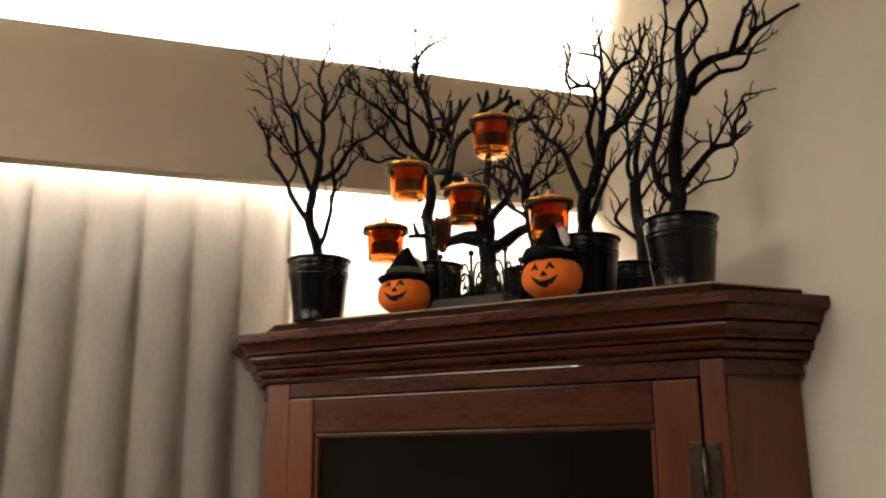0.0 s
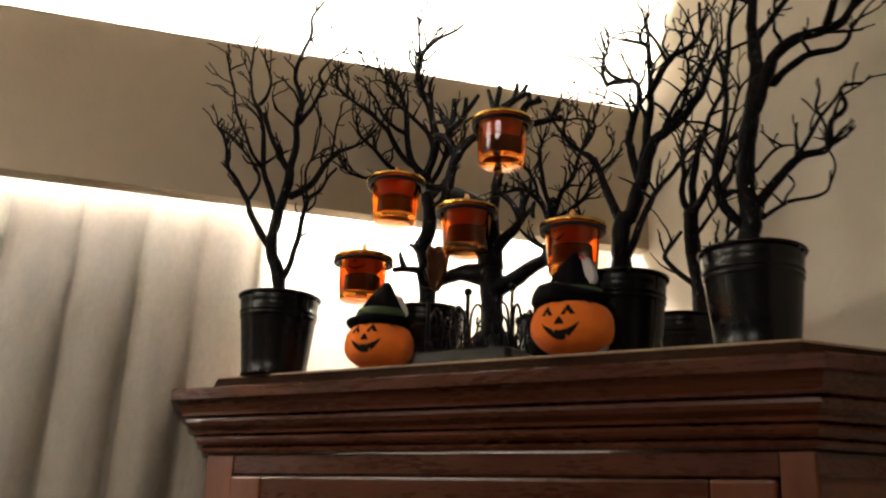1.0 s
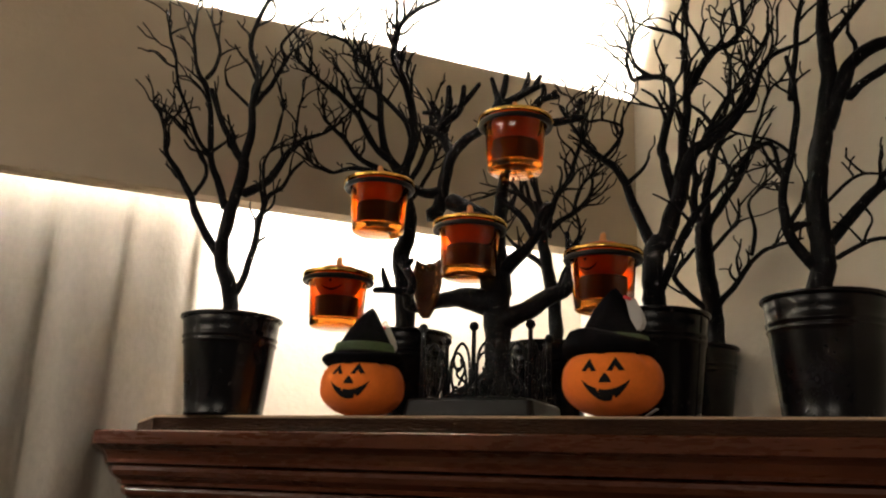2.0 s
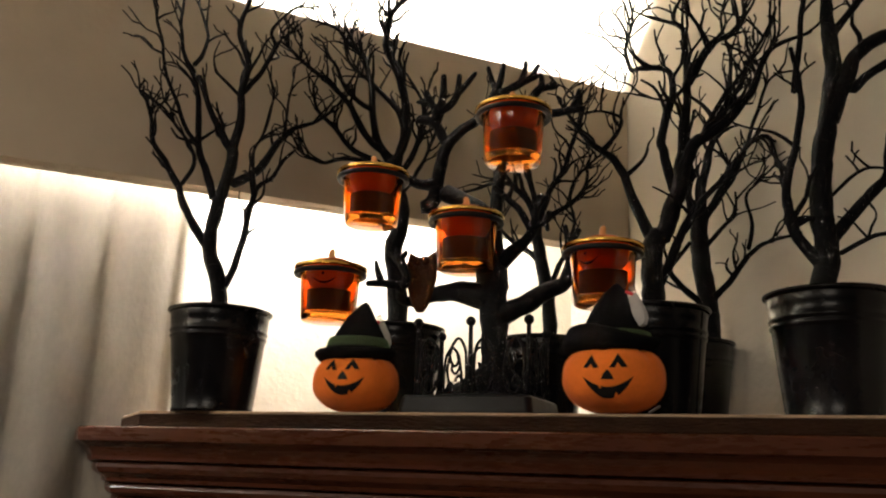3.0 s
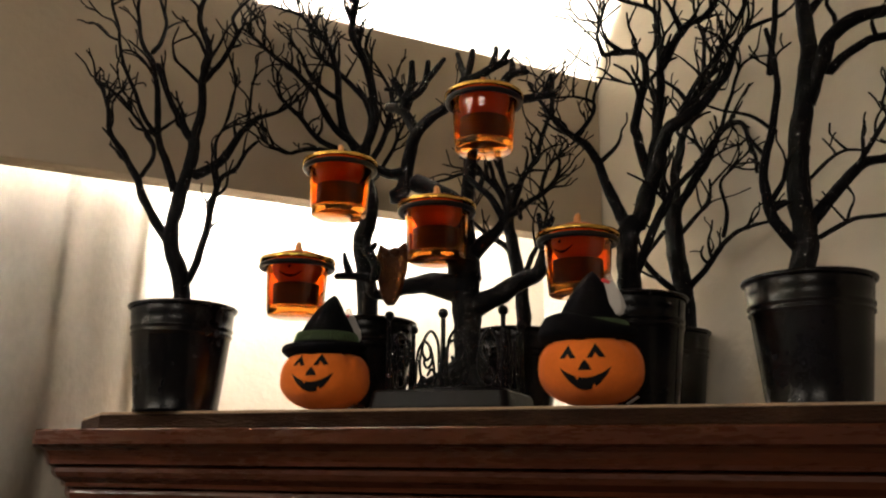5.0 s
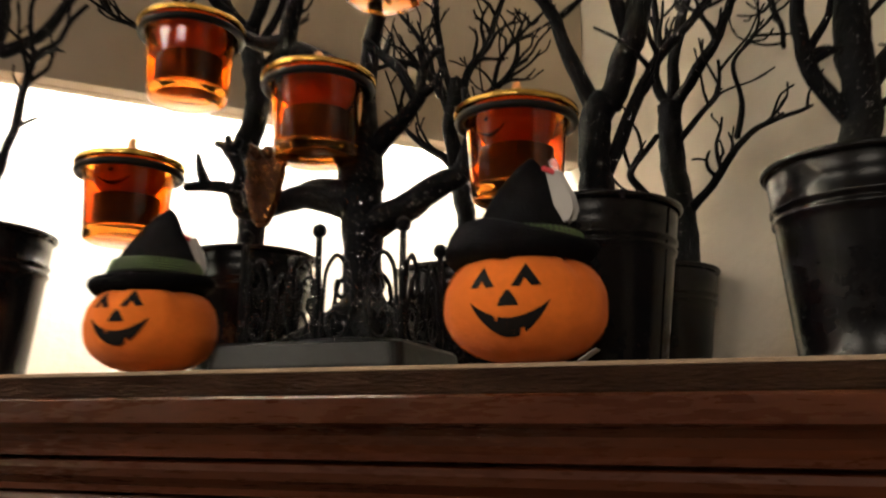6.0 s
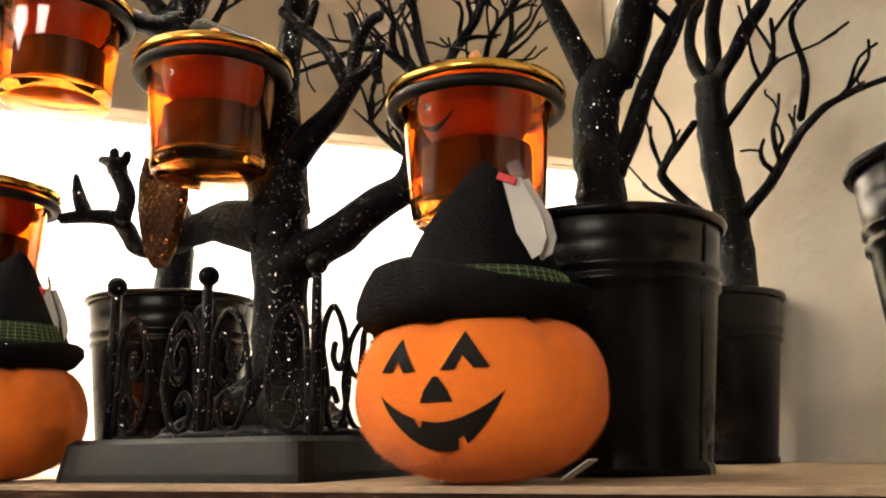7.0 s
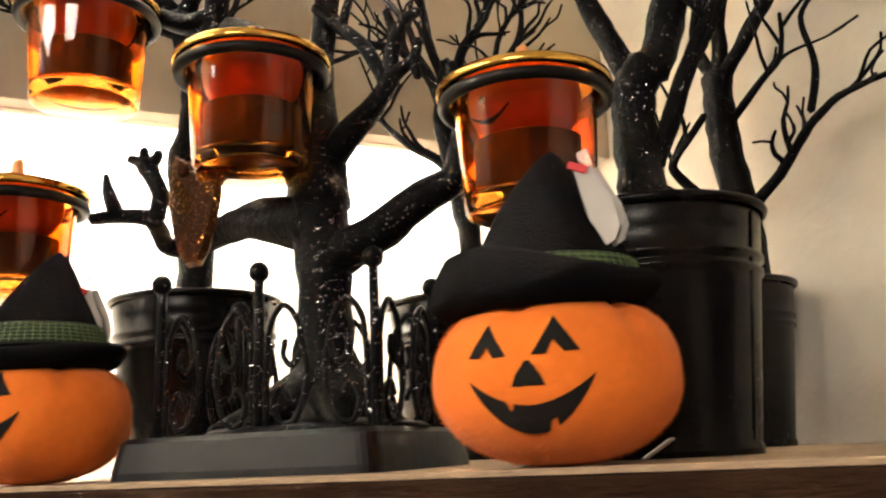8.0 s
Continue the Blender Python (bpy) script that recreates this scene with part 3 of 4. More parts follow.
potted_tree(0.137, 0.312, 5, [
    (11.0, 9.4, (0, 0), ((25, 90), (24, 137), (19, 179), (18, 212), (17, 240))),
    (5.4, 1.8, (0, 10), ((17, 238), (7, 261), (10, 303), (8, 339), (16, 375))),
    (5.4, 1.8, (0, -60), ((18, 232), (37, 262), (55, 279), (65, 302), (71, 312), (92, 317), (101, 284), (104, 255))),
    (4.2, 1.2, (0, -90), ((28, 146), (52, 168), (68, 186), (90, 194), (116, 195))),
    (2.4, 0.9, (-45, -80), ((66, 192), (71, 221), (66, 244), (78, 259), (92, 268))),
    (4.2, 2.4, (0, -15), ((21, 137), (5, 153), (-14, 172), (-15, 184), (7, 209))),
    (5.4, 1.8, (0, -40), ((18, 238), (26, 297), (36, 328), (50, 358), (69, 388), (76, 411))),
    (3.0, 1.2, (0, -50), ((22, 205), (44, 226), (56, 234), (56, 255))),
    (2.4, 1.2, (-40, -70), ((71, 310), (84, 345), (96, 373), (108, 380))),
], "slim bare black tree in a black bucket pot in the corner", 4, 1.40, 176)
potted_tree(-0.143, 0.158, 24, [
    (11.5, 8.6, (0, 0), ((0, 98), (-4, 151), (-10, 183), (-2, 215), (-6, 248), (-14, 285))),
    (6.0, 1.2, (0, 0), ((-12, 281), (0, 323), (-5, 365), (-13, 392), (-27, 420), (-27, 449), (-20, 472), (-4, 488), (26, 505), (36, 517))),
    (2.6, 0.9, (0, -15), ((-25, 448), (-28, 482), (-27, 515))),
    (5.4, 1.2, (0, 15), ((-14, 281), (-32, 308), (-40, 350), (-45, 386), (-54, 416), (-71, 430), (-89, 452), (-117, 459))),
    (4.7, 1.2, (0, -15), ((-16, 288), (-45, 313), (-65, 345), (-86, 370), (-113, 389), (-133, 407), (-146, 416))),
    (4.1, 1.2, (0, -30), ((-13, 275), (-56, 293), (-76, 313), (-99, 336), (-103, 359))),
    (3.4, 1.2, (0, -40), ((-12, 271), (-61, 281), (-91, 271), (-115, 281))),
    (4.1, 1.2, (0, 30), ((-7, 275), (-7, 340), (-42, 383), (-71, 414), (-80, 454))),
    (4.1, 1.2, (0, 20), ((-8, 261), (14, 313), (17, 358), (-3, 402))),
    (3.4, 1.2, (0, -20), ((-40, 345), (-66, 361), (-81, 389), (-94, 399))),
    (3.4, 1.2, (0, 0), ((-3, 248), (12, 269), (27, 304), (39, 332))),
], "bushy bare black tree in a bucket pot behind the candle tree", 5, 2.20, 185)
potted_tree(-0.015, 0.263, 15, [
    (8.1, 6.4, (0, 0), ((11, 98), (7, 149), (-2, 195), (-7, 228), (-2, 266))),
    (4.6, 1.2, (0, -10), ((-5, 228), (-19, 262), (-32, 275), (-52, 281), (-78, 273), (-97, 266))),
    (4.6, 1.2, (0, 10), ((-2, 242), (11, 277), (27, 305), (37, 341), (47, 371), (37, 394))),
    (4.0, 1.7, (0, -15), ((-3, 232), (27, 254), (49, 273), (52, 292))),
    (2.3, 0.9, (0, -25), ((27, 256), (40, 288), (52, 299), (78, 324), (78, 346))),
    (4.0, 1.2, (0, 15), ((1, 182), (-18, 202), (-38, 217), (-52, 235), (-49, 267))),
    (4.0, 1.2, (0, 0), ((-4, 242), (-16, 297), (-20, 339), (-10, 375))),
    (2.9, 1.2, (0, 20), ((-17, 262), (-33, 306), (-54, 338), (-68, 370))),
    (3.5, 1.2, (0, -10), ((8, 159), (27, 201), (36, 233), (30, 259))),
], "bare black tree in a bucket pot behind the fence", 6, 1.90, 194)

for proto in (POT_ME, RIM_ME, SEAM_ME):
    bpy.data.objects.remove(proto)


# ---- plush pumpkins ----
def plush(x, y, turn, size, label, lean, roll):
    t = thing("plush_pumpkin", pose(x, y, Z0, 0, 0, turn), label, "plush pumpkin", "plush jack-o'-lanterns in witch hats")
    R0, H = 0.0408 * size, 0.0555 * size

    def skin(az, el, out=0.0):
        """Point of the stuffed body: az from the face (-y), el from -90 to 90 degrees."""
        a, e = radians(az), radians(el)
        ce, se = math.cos(e), math.sin(e)
        r = R0 * (abs(ce) ** (0.52 if se > 0 else 0.92)) * (1.0 + 0.018 * abs(math.cos(2.5 * a)) * ce)
        dent = 1 - 0.10 * math.exp(-((el - 90) / 30) ** 2)
        z = H * 0.5 * (1 + math.copysign(abs(se) ** 0.9, se) * (dent if se > 0 else 1.0))
        z = max(z, 0.0)
        z *= 1 + 0.012 * math.sin(3 * a + 1)
        r += out
        return Vector((r * math.sin(a), -r * math.cos(a), z))

    bm = bmesh.new()
    seg, rows = 72, 34
    grid = []
    for j in range(rows + 1):
        el = -90 + 180 * j / rows
        if j in (0, rows):
            grid.append([bm.verts.new(skin(0, el))] * seg)
            continue
        row = []
        for i in range(seg):
            az = 360 * i / seg
            p = skin(az, el)
            d = Vector((p.x, p.y, 0)).normalized() if p.length else Vector()
            pinch = -0.0072 * size * max(0, math.sin(radians(el))) ** 2 * max(0.0, math.cos(radians(az * 6 + 40))) ** 5
            gather = -0.0016 * size * max(0, -math.sin(radians(el))) ** 2 * max(0.0, math.cos(radians(az * 5 + 20))) ** 2
            p = p + d * (pinch + gather + 0.0007 * noise.noise(p * 120 + Vector((x * 50, 0, 0))))
            row.append(bm.verts.new(p))
        grid.append(row)
    for a, b in zip(grid, grid[1:]):
        for i in range(seg):
            k = (i + 1) % seg
            vs = list(dict.fromkeys((a[i], a[k], b[k], b[i])))
            if len(vs) > 2:
                bm.faces.new(vs)
    part("body", bm, PLUSH, t, smooth=True)

    # short pile of the fleece, clipped over the printed face
    rng = random.Random(7)
    verts, faces = [], []
    for _ in range(12000):
        az, el = rng.uniform(0, 360), math.degrees(math.asin(rng.uniform(-0.98, 0.9)))
        p = skin(az, el)
        d = Vector((p.x, p.y, (p.z - H * 0.5) * 0.8)).normalized()
        side = d.cross(Vector((rng.uniform(-1, 1), rng.uniform(-1, 1), rng.uniform(-1, 1)))).normalized()
        face = (az < 32 or az > 328) and 0.008 < p.z < 0.05 * size
        tall = rng.uniform(0.0003, 0.0005) if face else rng.uniform(0.0005, 0.0011)
        tip = p + d * tall + side.cross(d) * rng.uniform(-0.0005, 0.0005) + Vector((0, 0, -0.0002))
        n = len(verts)
        verts += [p - side * 0.00008 - d * 0.0004, p + side * 0.00008 - d * 0.0004, tip]
        faces.append((n, n + 1, n + 2))
    mesh = bpy.data.meshes.new("fleece_pile")
    mesh.from_pydata(verts, [], faces)
    bm = bmesh.new()
    bm.from_mesh(mesh)
    bpy.data.meshes.remove(mesh)
    tagged(part("fleece", bm, PLUSH, t), "short fuzzy orange pile of the fleece", kind="stuff")

    def lift(az, mm):
        s = max(-1, min(1, 2 * (mm + (0.0 if roll else 4.0)) * 0.001 * size / H - 1))
        return skin(az, math.degrees(math.asin(math.copysign(abs(s) ** (1 / 0.9), s))), 0.0005)

    def patch(name, outline, label=""):
        """A printed shape of the face, laid just proud of the fleece; outline in degrees round and millimetres up."""
        bm = bmesh.new()
        vs = [bm.verts.new((u, v, 0)) for u, v in outline]
        f = bm.faces.new(vs)
        bmesh.ops.triangulate(bm, faces=[f])
        for _ in range(3):
            long_edges = [e for e in bm.edges if e.calc_length() > 2.2]
            if not long_edges:
                break
            bmesh.ops.subdivide_edges(bm, edges=long_edges, cuts=1)
            bmesh.ops.triangulate(bm, faces=[f for f in bm.faces if len(f.verts) > 3])
        for v in bm.verts:
            v.co = lift(v.co.x, v.co.y)
        part(name, bm, INK, t, label)

    patch("eye", [(-28, 34), (-19, 44), (-9, 33.2), (-15, 33), (-18.5, 36.8), (-22, 33.6)], "black printed eye with a notch")
    patch("eye", [(22, 33.8), (12, 44.5), (2, 33), (8, 33), (11, 37.2), (15.5, 33.4)][::-1], "black printed eye with a notch")
    patch("nose", [(-7, 24), (-5, 27.5), (-1, 31.3), (1, 31.3), (4.8, 27.5), (7, 24)], "black printed nose")
    top, low = [], []
    for i in range(49):
        f = -1 + 2 * i / 48
        top.append((f * 28, 18.5 + 8.7 * abs(f) ** 1.9))
        low.append((f * 28, 10.3 + 16.9 * abs(f) ** 2.4))
    top = [(u, v - (2.2 if abs(u + 8.5) < 1.3 else 0)) for u, v in top]
    low = [(u, v + (2.8 if abs(u - 9.5) < 1.6 else 0)) for u, v in low]
    bm = bmesh.new()
    cols = [[bm.verts.new(lift(u0 + (u1 - u0) * q / 5, v0 + (v1 - v0) * q / 5)) for q in range(6)] for (u0, v0), (u1, v1) in zip(low, top)]
    for a, b in zip(cols, cols[1:]):
        for q in range(5):
            bm.faces.new((a[q], b[q], b[q + 1], a[q + 1]))
    part("mouth", bm, INK, t, "black printed grin with two teeth")

    # felt witch hat
    bm = bmesh.new()
    seg = 56
    prof = [(0.018, 0.0495, 0), (0.029, 0.0495, 0), (0.0368, 0.0512, 0), (0.0398, 0.0548, 0), (0.0395, 0.0578, 0.1), (0.0375, 0.0596, 0.4), (0.0345, 0.0606, 0.75), (0.0305, 0.0610, 0.85), (0.0282, 0.0612, 0.6), (0.0265, 0.0612, 0)]
    rows = []
    for r, z0, curl in prof:
        row = []
        for i in range(seg):
            a = 2 * math.pi * i / seg
            z = z0 + roll * curl * min(1.0, max(0.0, 0.55 + 0.75 * math.cos(a - radians(195))))
            droop = (r / 0.0415) ** 2 * (0.0018 * math.sin(2 * a + 0.6) + 0.0026 * math.cos(a - 0.3))
            row.append(bm.verts.new((r * size * math.cos(a) - 0.002 * size, r * size * math.sin(a), (z + droop) * size)))
        rows.append(row)
    for a, b in zip(rows, rows[1:]):
        for i in range(seg):
            bm.faces.new((a[i], a[(i + 1) % seg], b[(i + 1) % seg], b[i]))
    hat = part("hat_brim", bm, FELT, t, "soft black felt brim", smooth=True)
    bm = bmesh.new()
    rows = []
    steps = 16
    for j in range(steps + 1):
        f = j / steps
        r = (0.0262 * (1 - f) ** 0.85 + 0.0042 * (1 - f * f) ** 0.5) * size if j < steps else 0.0
        cx, cy = lean[0] * f * f, lean[1] * f * f
        z = (0.0605 + 0.049 * f) * size
        if j == steps:
            rows.append([bm.verts.new((cx, cy, z))] * seg)
            continue
        rows.append([bm.verts.new((cx + r * math.cos(a) * (1 + 0.04 * math.sin(3 * a + 5 * f)), cy + r * math.sin(a), z)) for a in (2 * math.pi * i / seg for i in range(seg))])
    for a, b in zip(rows, rows[1:]):
        for i in range(seg):
            vs = list(dict.fromkeys((a[i], a[(i + 1) % seg], b[(i + 1) % seg], b[i])))
            bm.faces.new(vs)
    part("hat_cone", bm, FELT, hat, smooth=True)
    band = lathe([(0.0300, 0.0612), (0.0309, 0.0620), (0.0276, 0.0715), (0.0266, 0.0715)], seg)
    wide, drop = (1.06, 0.005) if roll else (1.0, 0.0)
    bmesh.ops.transform(band, matrix=Matrix.Diagonal((size * wide, size * wide, size, 1)) @ Matrix.Translation((0, 0, -drop)), verts=band.verts)
    part("hat_band", band, BAND, hat, "dark green plaid ribbon", smooth=True)
    bm = bmesh.new()
    for z in (0.0633, 0.0650, 0.0667, 0.0684, 0.0701):
        rr = wide * (0.0313 - (z - 0.062) * 0.34)
        torus(bm, (0, 0, (z - drop) * size), rr * size, 0.00016, 56, 5)
    for i in range(60):
        a = 2 * math.pi * i / 60
        tube(bm, [(Vector((math.cos(a) * 0.0312 * size * wide, math.sin(a) * 0.0312 * size * wide, (0.0624 - drop) * size)), 0.0002), (Vector((math.cos(a) * 0.0281 * size * wide, math.sin(a) * 0.0281 * size * wide, (0.0712 - drop) * size)), 0.0002)], 4)
    part("ribbon_thread", bm, STRIPE, hat, "pale green woven lines")
    # folded paper tag clipped to the cone
    tx, ty, tz = (0.0175, -0.0125, 0.0975) if roll else (0.0185, 0.006, 0.090)
    for dy, tilt, nm in ((0.0, 16, "paper_tag"), (0.0016, 18, "paper_tag")):
        outline = [(-0.0042, -0.0005), (0.0020, 0.0), (0.0084, -0.014), (0.0098, -0.021), (0.0078, -0.0262), (0.0042, -0.028), (0.0014, -0.0255)]
        bm = bmesh.new()
        lo = [bm.verts.new((u * size, -0.00025, v * size)) for u, v in outline]
        hi = [bm.verts.new((u * size, 0.00025, v * size)) for u, v in outline]
        bm.faces.new(lo)
        bm.faces.new(hi[::-1])
        for i in range(len(lo)):
            k2 = (i + 1) % len(lo)
            bm.faces.new((lo[i], lo[k2], hi[k2], hi[i]))
        bmesh.ops.transform(bm, matrix=pose(tx * size + dy, ty * size + dy * 2, tz * size, 0, -tilt + 16, 0), verts=bm.verts)
        part(nm, bm, CARD, hat, "white folded paper tag")
    bm = box(-0.0045, 0.002, -0.0006, 0.0006, -0.0022, 0.0002, 0.0002)
    bmesh.ops.transform(bm, matrix=pose((tx - 0.001) * size, (ty - 0.001) * size, tz * size, 0, 25, 0), verts=bm.verts)
    part("tag_stripe", bm, REDP, hat, "red printed corner of the tag")
    bm = box(-0.0022, 0.0022, -0.0008, 0.0008, -0.001, 0.0055, 0.0006)
    bmesh.ops.transform(bm, matrix=pose((tx + 0.001) * size, ty * size, (tz + 0.0003) * size, 0, -20, 0), verts=bm.verts)
    part("tag_clip", bm, glass("clear_plastic", (0.9, 0.85, 0.8), 0.2), hat, "clear plastic fastener")
    # sewn-in label under the body
    if roll:
        bm = box(0.0, 0.0105, -0.005, 0.005, 0.0, 0.0006, 0.0002)
        bmesh.ops.transform(bm, matrix=pose(0, 0, 0.0012, 0, 0, -4) @ pose(0.0275 * size, 0, 0, 0, -33, 0), verts=bm.verts)
        part("care_label", bm, CARD, t, "white sewn-in fabric label")
    return t


plush(-0.1180, 0.021, 9, 0.925, "orange fleece jack-o'-lantern plush in a black hat with green ribbon", (0.004, 0.004), 0.0)
plush(0.1130, 0.0165, 4, 0.975, "larger orange fleece jack-o'-lantern plush in a drooping black hat", (0.003, 0.002), 0.0125)


# ---- candle tree ----
candle_tree = thing("candle_tree", pose(0, 0, Z0), "black glitter metal candle tree on a fenced base", "candle holder")
BX0, BX1, BY0, BY1, BH = -0.0765, 0.0455, 0.016, 0.113, 0.0165


def base_plate():
    bm = bmesh.new()
    rows = []
    for z, inset in ((0, 0.0), (0.003, 0.0002), (0.0145, 0.0022), (BH, 0.0042)):
        pts = []
        for cx, cy, a0 in ((BX1, BY0, -90), (BX1, BY1, 0), (BX0, BY1, 90), (BX0, BY0, 180)):
            r = 0.007
            ox = cx - math.copysign(r + inset, cx - (BX0 + BX1) / 2)
            oy = cy - math.copysign(r + inset, cy - (BY0 + BY1) / 2)
            for k in range(6):
                a = radians(a0 + 90 * k / 5)
                pts.append((ox + r * math.cos(a), oy + r * math.sin(a), z))
        rows.append([bm.verts.new(p) for p in pts])
    n = len(rows[0])
    for a, b in zip(rows, rows[1:]):
        for i in range(n):
            bm.faces.new((a[i], a[(i + 1) % n], b[(i + 1) % n], b[i]))
    bm.faces.new(rows[0][::-1])
    bm.faces.new(rows[-1])
    return bm


part("base_plate", base_plate(), PLATE, candle_tree, "black bevelled base")
bm = lathe([(0, 0.0), (0.04, 0.0), (0.037, 0.002), (0.02, 0.0045), (0, 0.006)], 40)
bmesh.ops.transform(bm, matrix=Matrix.Translation((-0.008, 0.066, BH + 0.0004)) @ Matrix.Diagonal((1.3, 0.9, 1, 1)), verts=bm.verts)
part("ground_mound", bm, TREE, candle_tree, smooth=True)

FX = (-0.066, -0.016, 0.037)
FY0, FY1 = 0.0360, 0.093


def fence_post(x, y, h):
    bm = bmesh.new()
    tube(bm, [(Vector((x, y, BH)), 0.0024), (Vector((x, y, BH + h)), 0.0021)], 8, 0.1)
    post = part("fence_post", bm, TREE, candle_tree, smooth=True)
    bm = bmesh.new()
    bmesh.ops.create_uvsphere(bm, u_segments=14, v_segments=10, radius=0.0044, matrix=Matrix.Translation((x, y, BH + h + 0.003)))
    part("finial", bm, TREE, post, smooth=True)


for fx in FX:
    fence_post(fx, FY0, 0.0625)
for fx in FX:
    fence_post(fx, FY1, 0.0585)


def scroll(points, r=0.00135):
    bm = bmesh.new()
    tube(bm, smooth_line([(Vector(p), r) for p in points], 5), 7, 0.15)
    return part("fence_scroll", bm, TREE, candle_tree, smooth=True)


def fence_bay(p, q):
    """Ironwork between two posts: an arch, two opposed C scrolls and a low curl."""
    p, q = Vector(p), Vector(q)
    d = q - p

    def at(u, z):
        v = p + d * u
        return (v.x, v.y, BH + z)
    scroll([at(0.06, 0.002), at(0.07, 0.025), at(0.10, 0.042), at(0.22, 0.0505), at(0.34, 0.044), at(0.38, 0.034), at(0.30, 0.026), at(0.22, 0.030), at(0.24, 0.036)])
    scroll([at(0.94, 0.002), at(0.93, 0.025), at(0.90, 0.042), at(0.78, 0.0505), at(0.66, 0.044), at(0.62, 0.034), at(0.70, 0.026), at(0.78, 0.030), at(0.76, 0.036)])
    scroll([at(0.36, 0.040), at(0.42, 0.022), at(0.34, 0.006), at(0.20, 0.003), at(0.13, 0.011), at(0.20, 0.018), at(0.27, 0.013)])
    scroll([at(0.64, 0.040), at(0.58, 0.022), at(0.66, 0.006), at(0.80, 0.003), at(0.87, 0.011), at(0.80, 0.018), at(0.73, 0.013)])


fence_bay((FX[0], FY0, 0), (FX[1], FY0, 0))
fence_bay((FX[1], FY0, 0), (FX[2], FY0, 0))
fence_bay((FX[0], FY1, 0), (FX[1], FY1, 0))
fence_bay((FX[1], FY1, 0), (FX[2], FY1, 0))
fence_bay((FX[2], FY0, 0), (FX[2], FY1, 0))
fence_bay((FX[0], FY0, 0), (FX[0], FY1, 0))

def limb(name, *pts):
    bm = bmesh.new()
    line = smooth_line([(Vector((x, y, z)) * 0.001, r * 0.001) for x, y, z, r in pts], 5)
    tube(bm, line, 12, 0.18)
    return part(name, bm, TREE, candle_tree, smooth=True)


# branches: name, then (x, y, z, radius) in millimetres along each
limb("trunk", (-4, 72, 16, 24), (-5, 73, 26, 18), (-6, 74, 42, 13.5), (-7, 74, 66, 11.8), (-8, 74, 96, 12.8), (-10, 74, 124, 13.5))
limb("trunk", (-9, 74, 118, 14.6), (-12, 76, 149, 12.8), (-14, 76, 171, 11.8), (-21, 74, 190, 10.4), (-37, 74, 203, 9.4), (-60, 74, 216, 8.6))
limb("root", (-8, 73, 40, 13.5), (-24, 68, 29, 10.5), (-44, 62, 21, 6.0), (-56, 58, 18, 3.0))
limb("root", (-8, 70, 34, 12.0), (-18, 56, 25, 8.0), (-28, 46, 19, 4.0))
limb("root", (-1, 74, 39, 12.5), (15, 69, 28, 8.5), (31, 64, 20, 4.0))
limb("root", (-2, 70, 34, 12.0), (6, 56, 25, 8.0), (14, 46, 19, 4.0))
limb("branch", (-10, 74, 110, 15.0), (-32, 77, 115, 11.5), (-56, 82, 119, 8.4), (-80, 91, 117, 6.4), (-91, 94, 115, 5.4), (-102, 94, 114, 5.0), (-108, 88, 116, 4.8), (-105, 79, 121, 4.6), (-103, 70, 125, 4.5), (-115, 66, 127, 4.0), (-133, 62, 127, 3.0))
limb("claw", (-95, 65, 123, 4.3), (-94, 66, 135, 4.1), (-100, 67, 146, 4.3), (-104, 68, 152, 5.3), (-105, 68, 154, 4.8))
limb("claw", (-106, 68, 152, 3.5), (-112, 69, 156, 2.8), (-117, 70, 158, 2.2))
limb("claw", (-104, 68, 152, 3.5), (-106, 68, 158, 2.8), (-106, 68, 161, 2.2))
limb("claw", (-104, 68, 152, 3.5), (-98, 67, 154, 2.8), (-95, 66, 157, 2.2))
limb("claw", (-120, 64, 130, 4.1), (-123, 62, 140, 3.1), (-125, 62, 149, 1.3))
limb("branch", (-4, 74, 94, 11.0), (20, 74, 102, 8.8), (43, 72, 114, 7.8), (60, 69, 120, 6.8), (66, 69, 141, 5.5), (63, 74, 158, 4.8))
limb("claw", (63, 74, 155, 3.8), (71, 79, 171, 2.4))
limb("claw", (63, 74, 155, 3.3), (59, 74, 174, 2.4))
limb("branch", (-80, 75, 202, 8.4), (-72, 75, 211, 7.6), (-69, 75, 230, 6.6), (-62, 75, 261, 6.0), (-46, 75, 279, 5.4), (-30, 75, 288, 5.0), (-19, 75, 298, 4.8), (-12, 75, 314, 4.4))
limb("claw", (-12, 75, 313, 4.4), (-6, 75, 327, 3.6), (-3, 75, 344, 2.8))
limb("claw", (-11, 75, 316, 3.6), (-15, 75, 330, 2.8), (-19, 75, 343, 2.2))
limb("branch", (-13, 75, 313, 4.2), (0, 75, 315, 4.2), (16, 75, 322, 4.0), (31, 75, 327, 3.2))
limb("claw", (15, 75, 322, 3.6), (19, 75, 334, 3.0), (20, 75, 343, 2.2))
limb("claw", (26, 75, 326, 3.2), (29, 75, 332, 2.8), (33, 75, 338, 2.0))
limb("branch", (-60, 75, 265, 5.6), (-69, 75, 283, 5.0), (-78, 75, 292, 4.6), (-92, 75, 297, 4.2))
limb("branch", (-76, 75, 291, 4.6), (-71, 75, 302, 4.4), (-66, 75, 319, 4.0), (-66, 75, 341, 2.8))
limb("claw", (-72, 75, 301, 4.0), (-80, 75, 316, 3.6), (-85, 75, 326, 3.2))
limb("claw", (-79, 75, 314, 3.0), (-88, 75, 315, 2.6), (-94, 75, 316, 2.0))
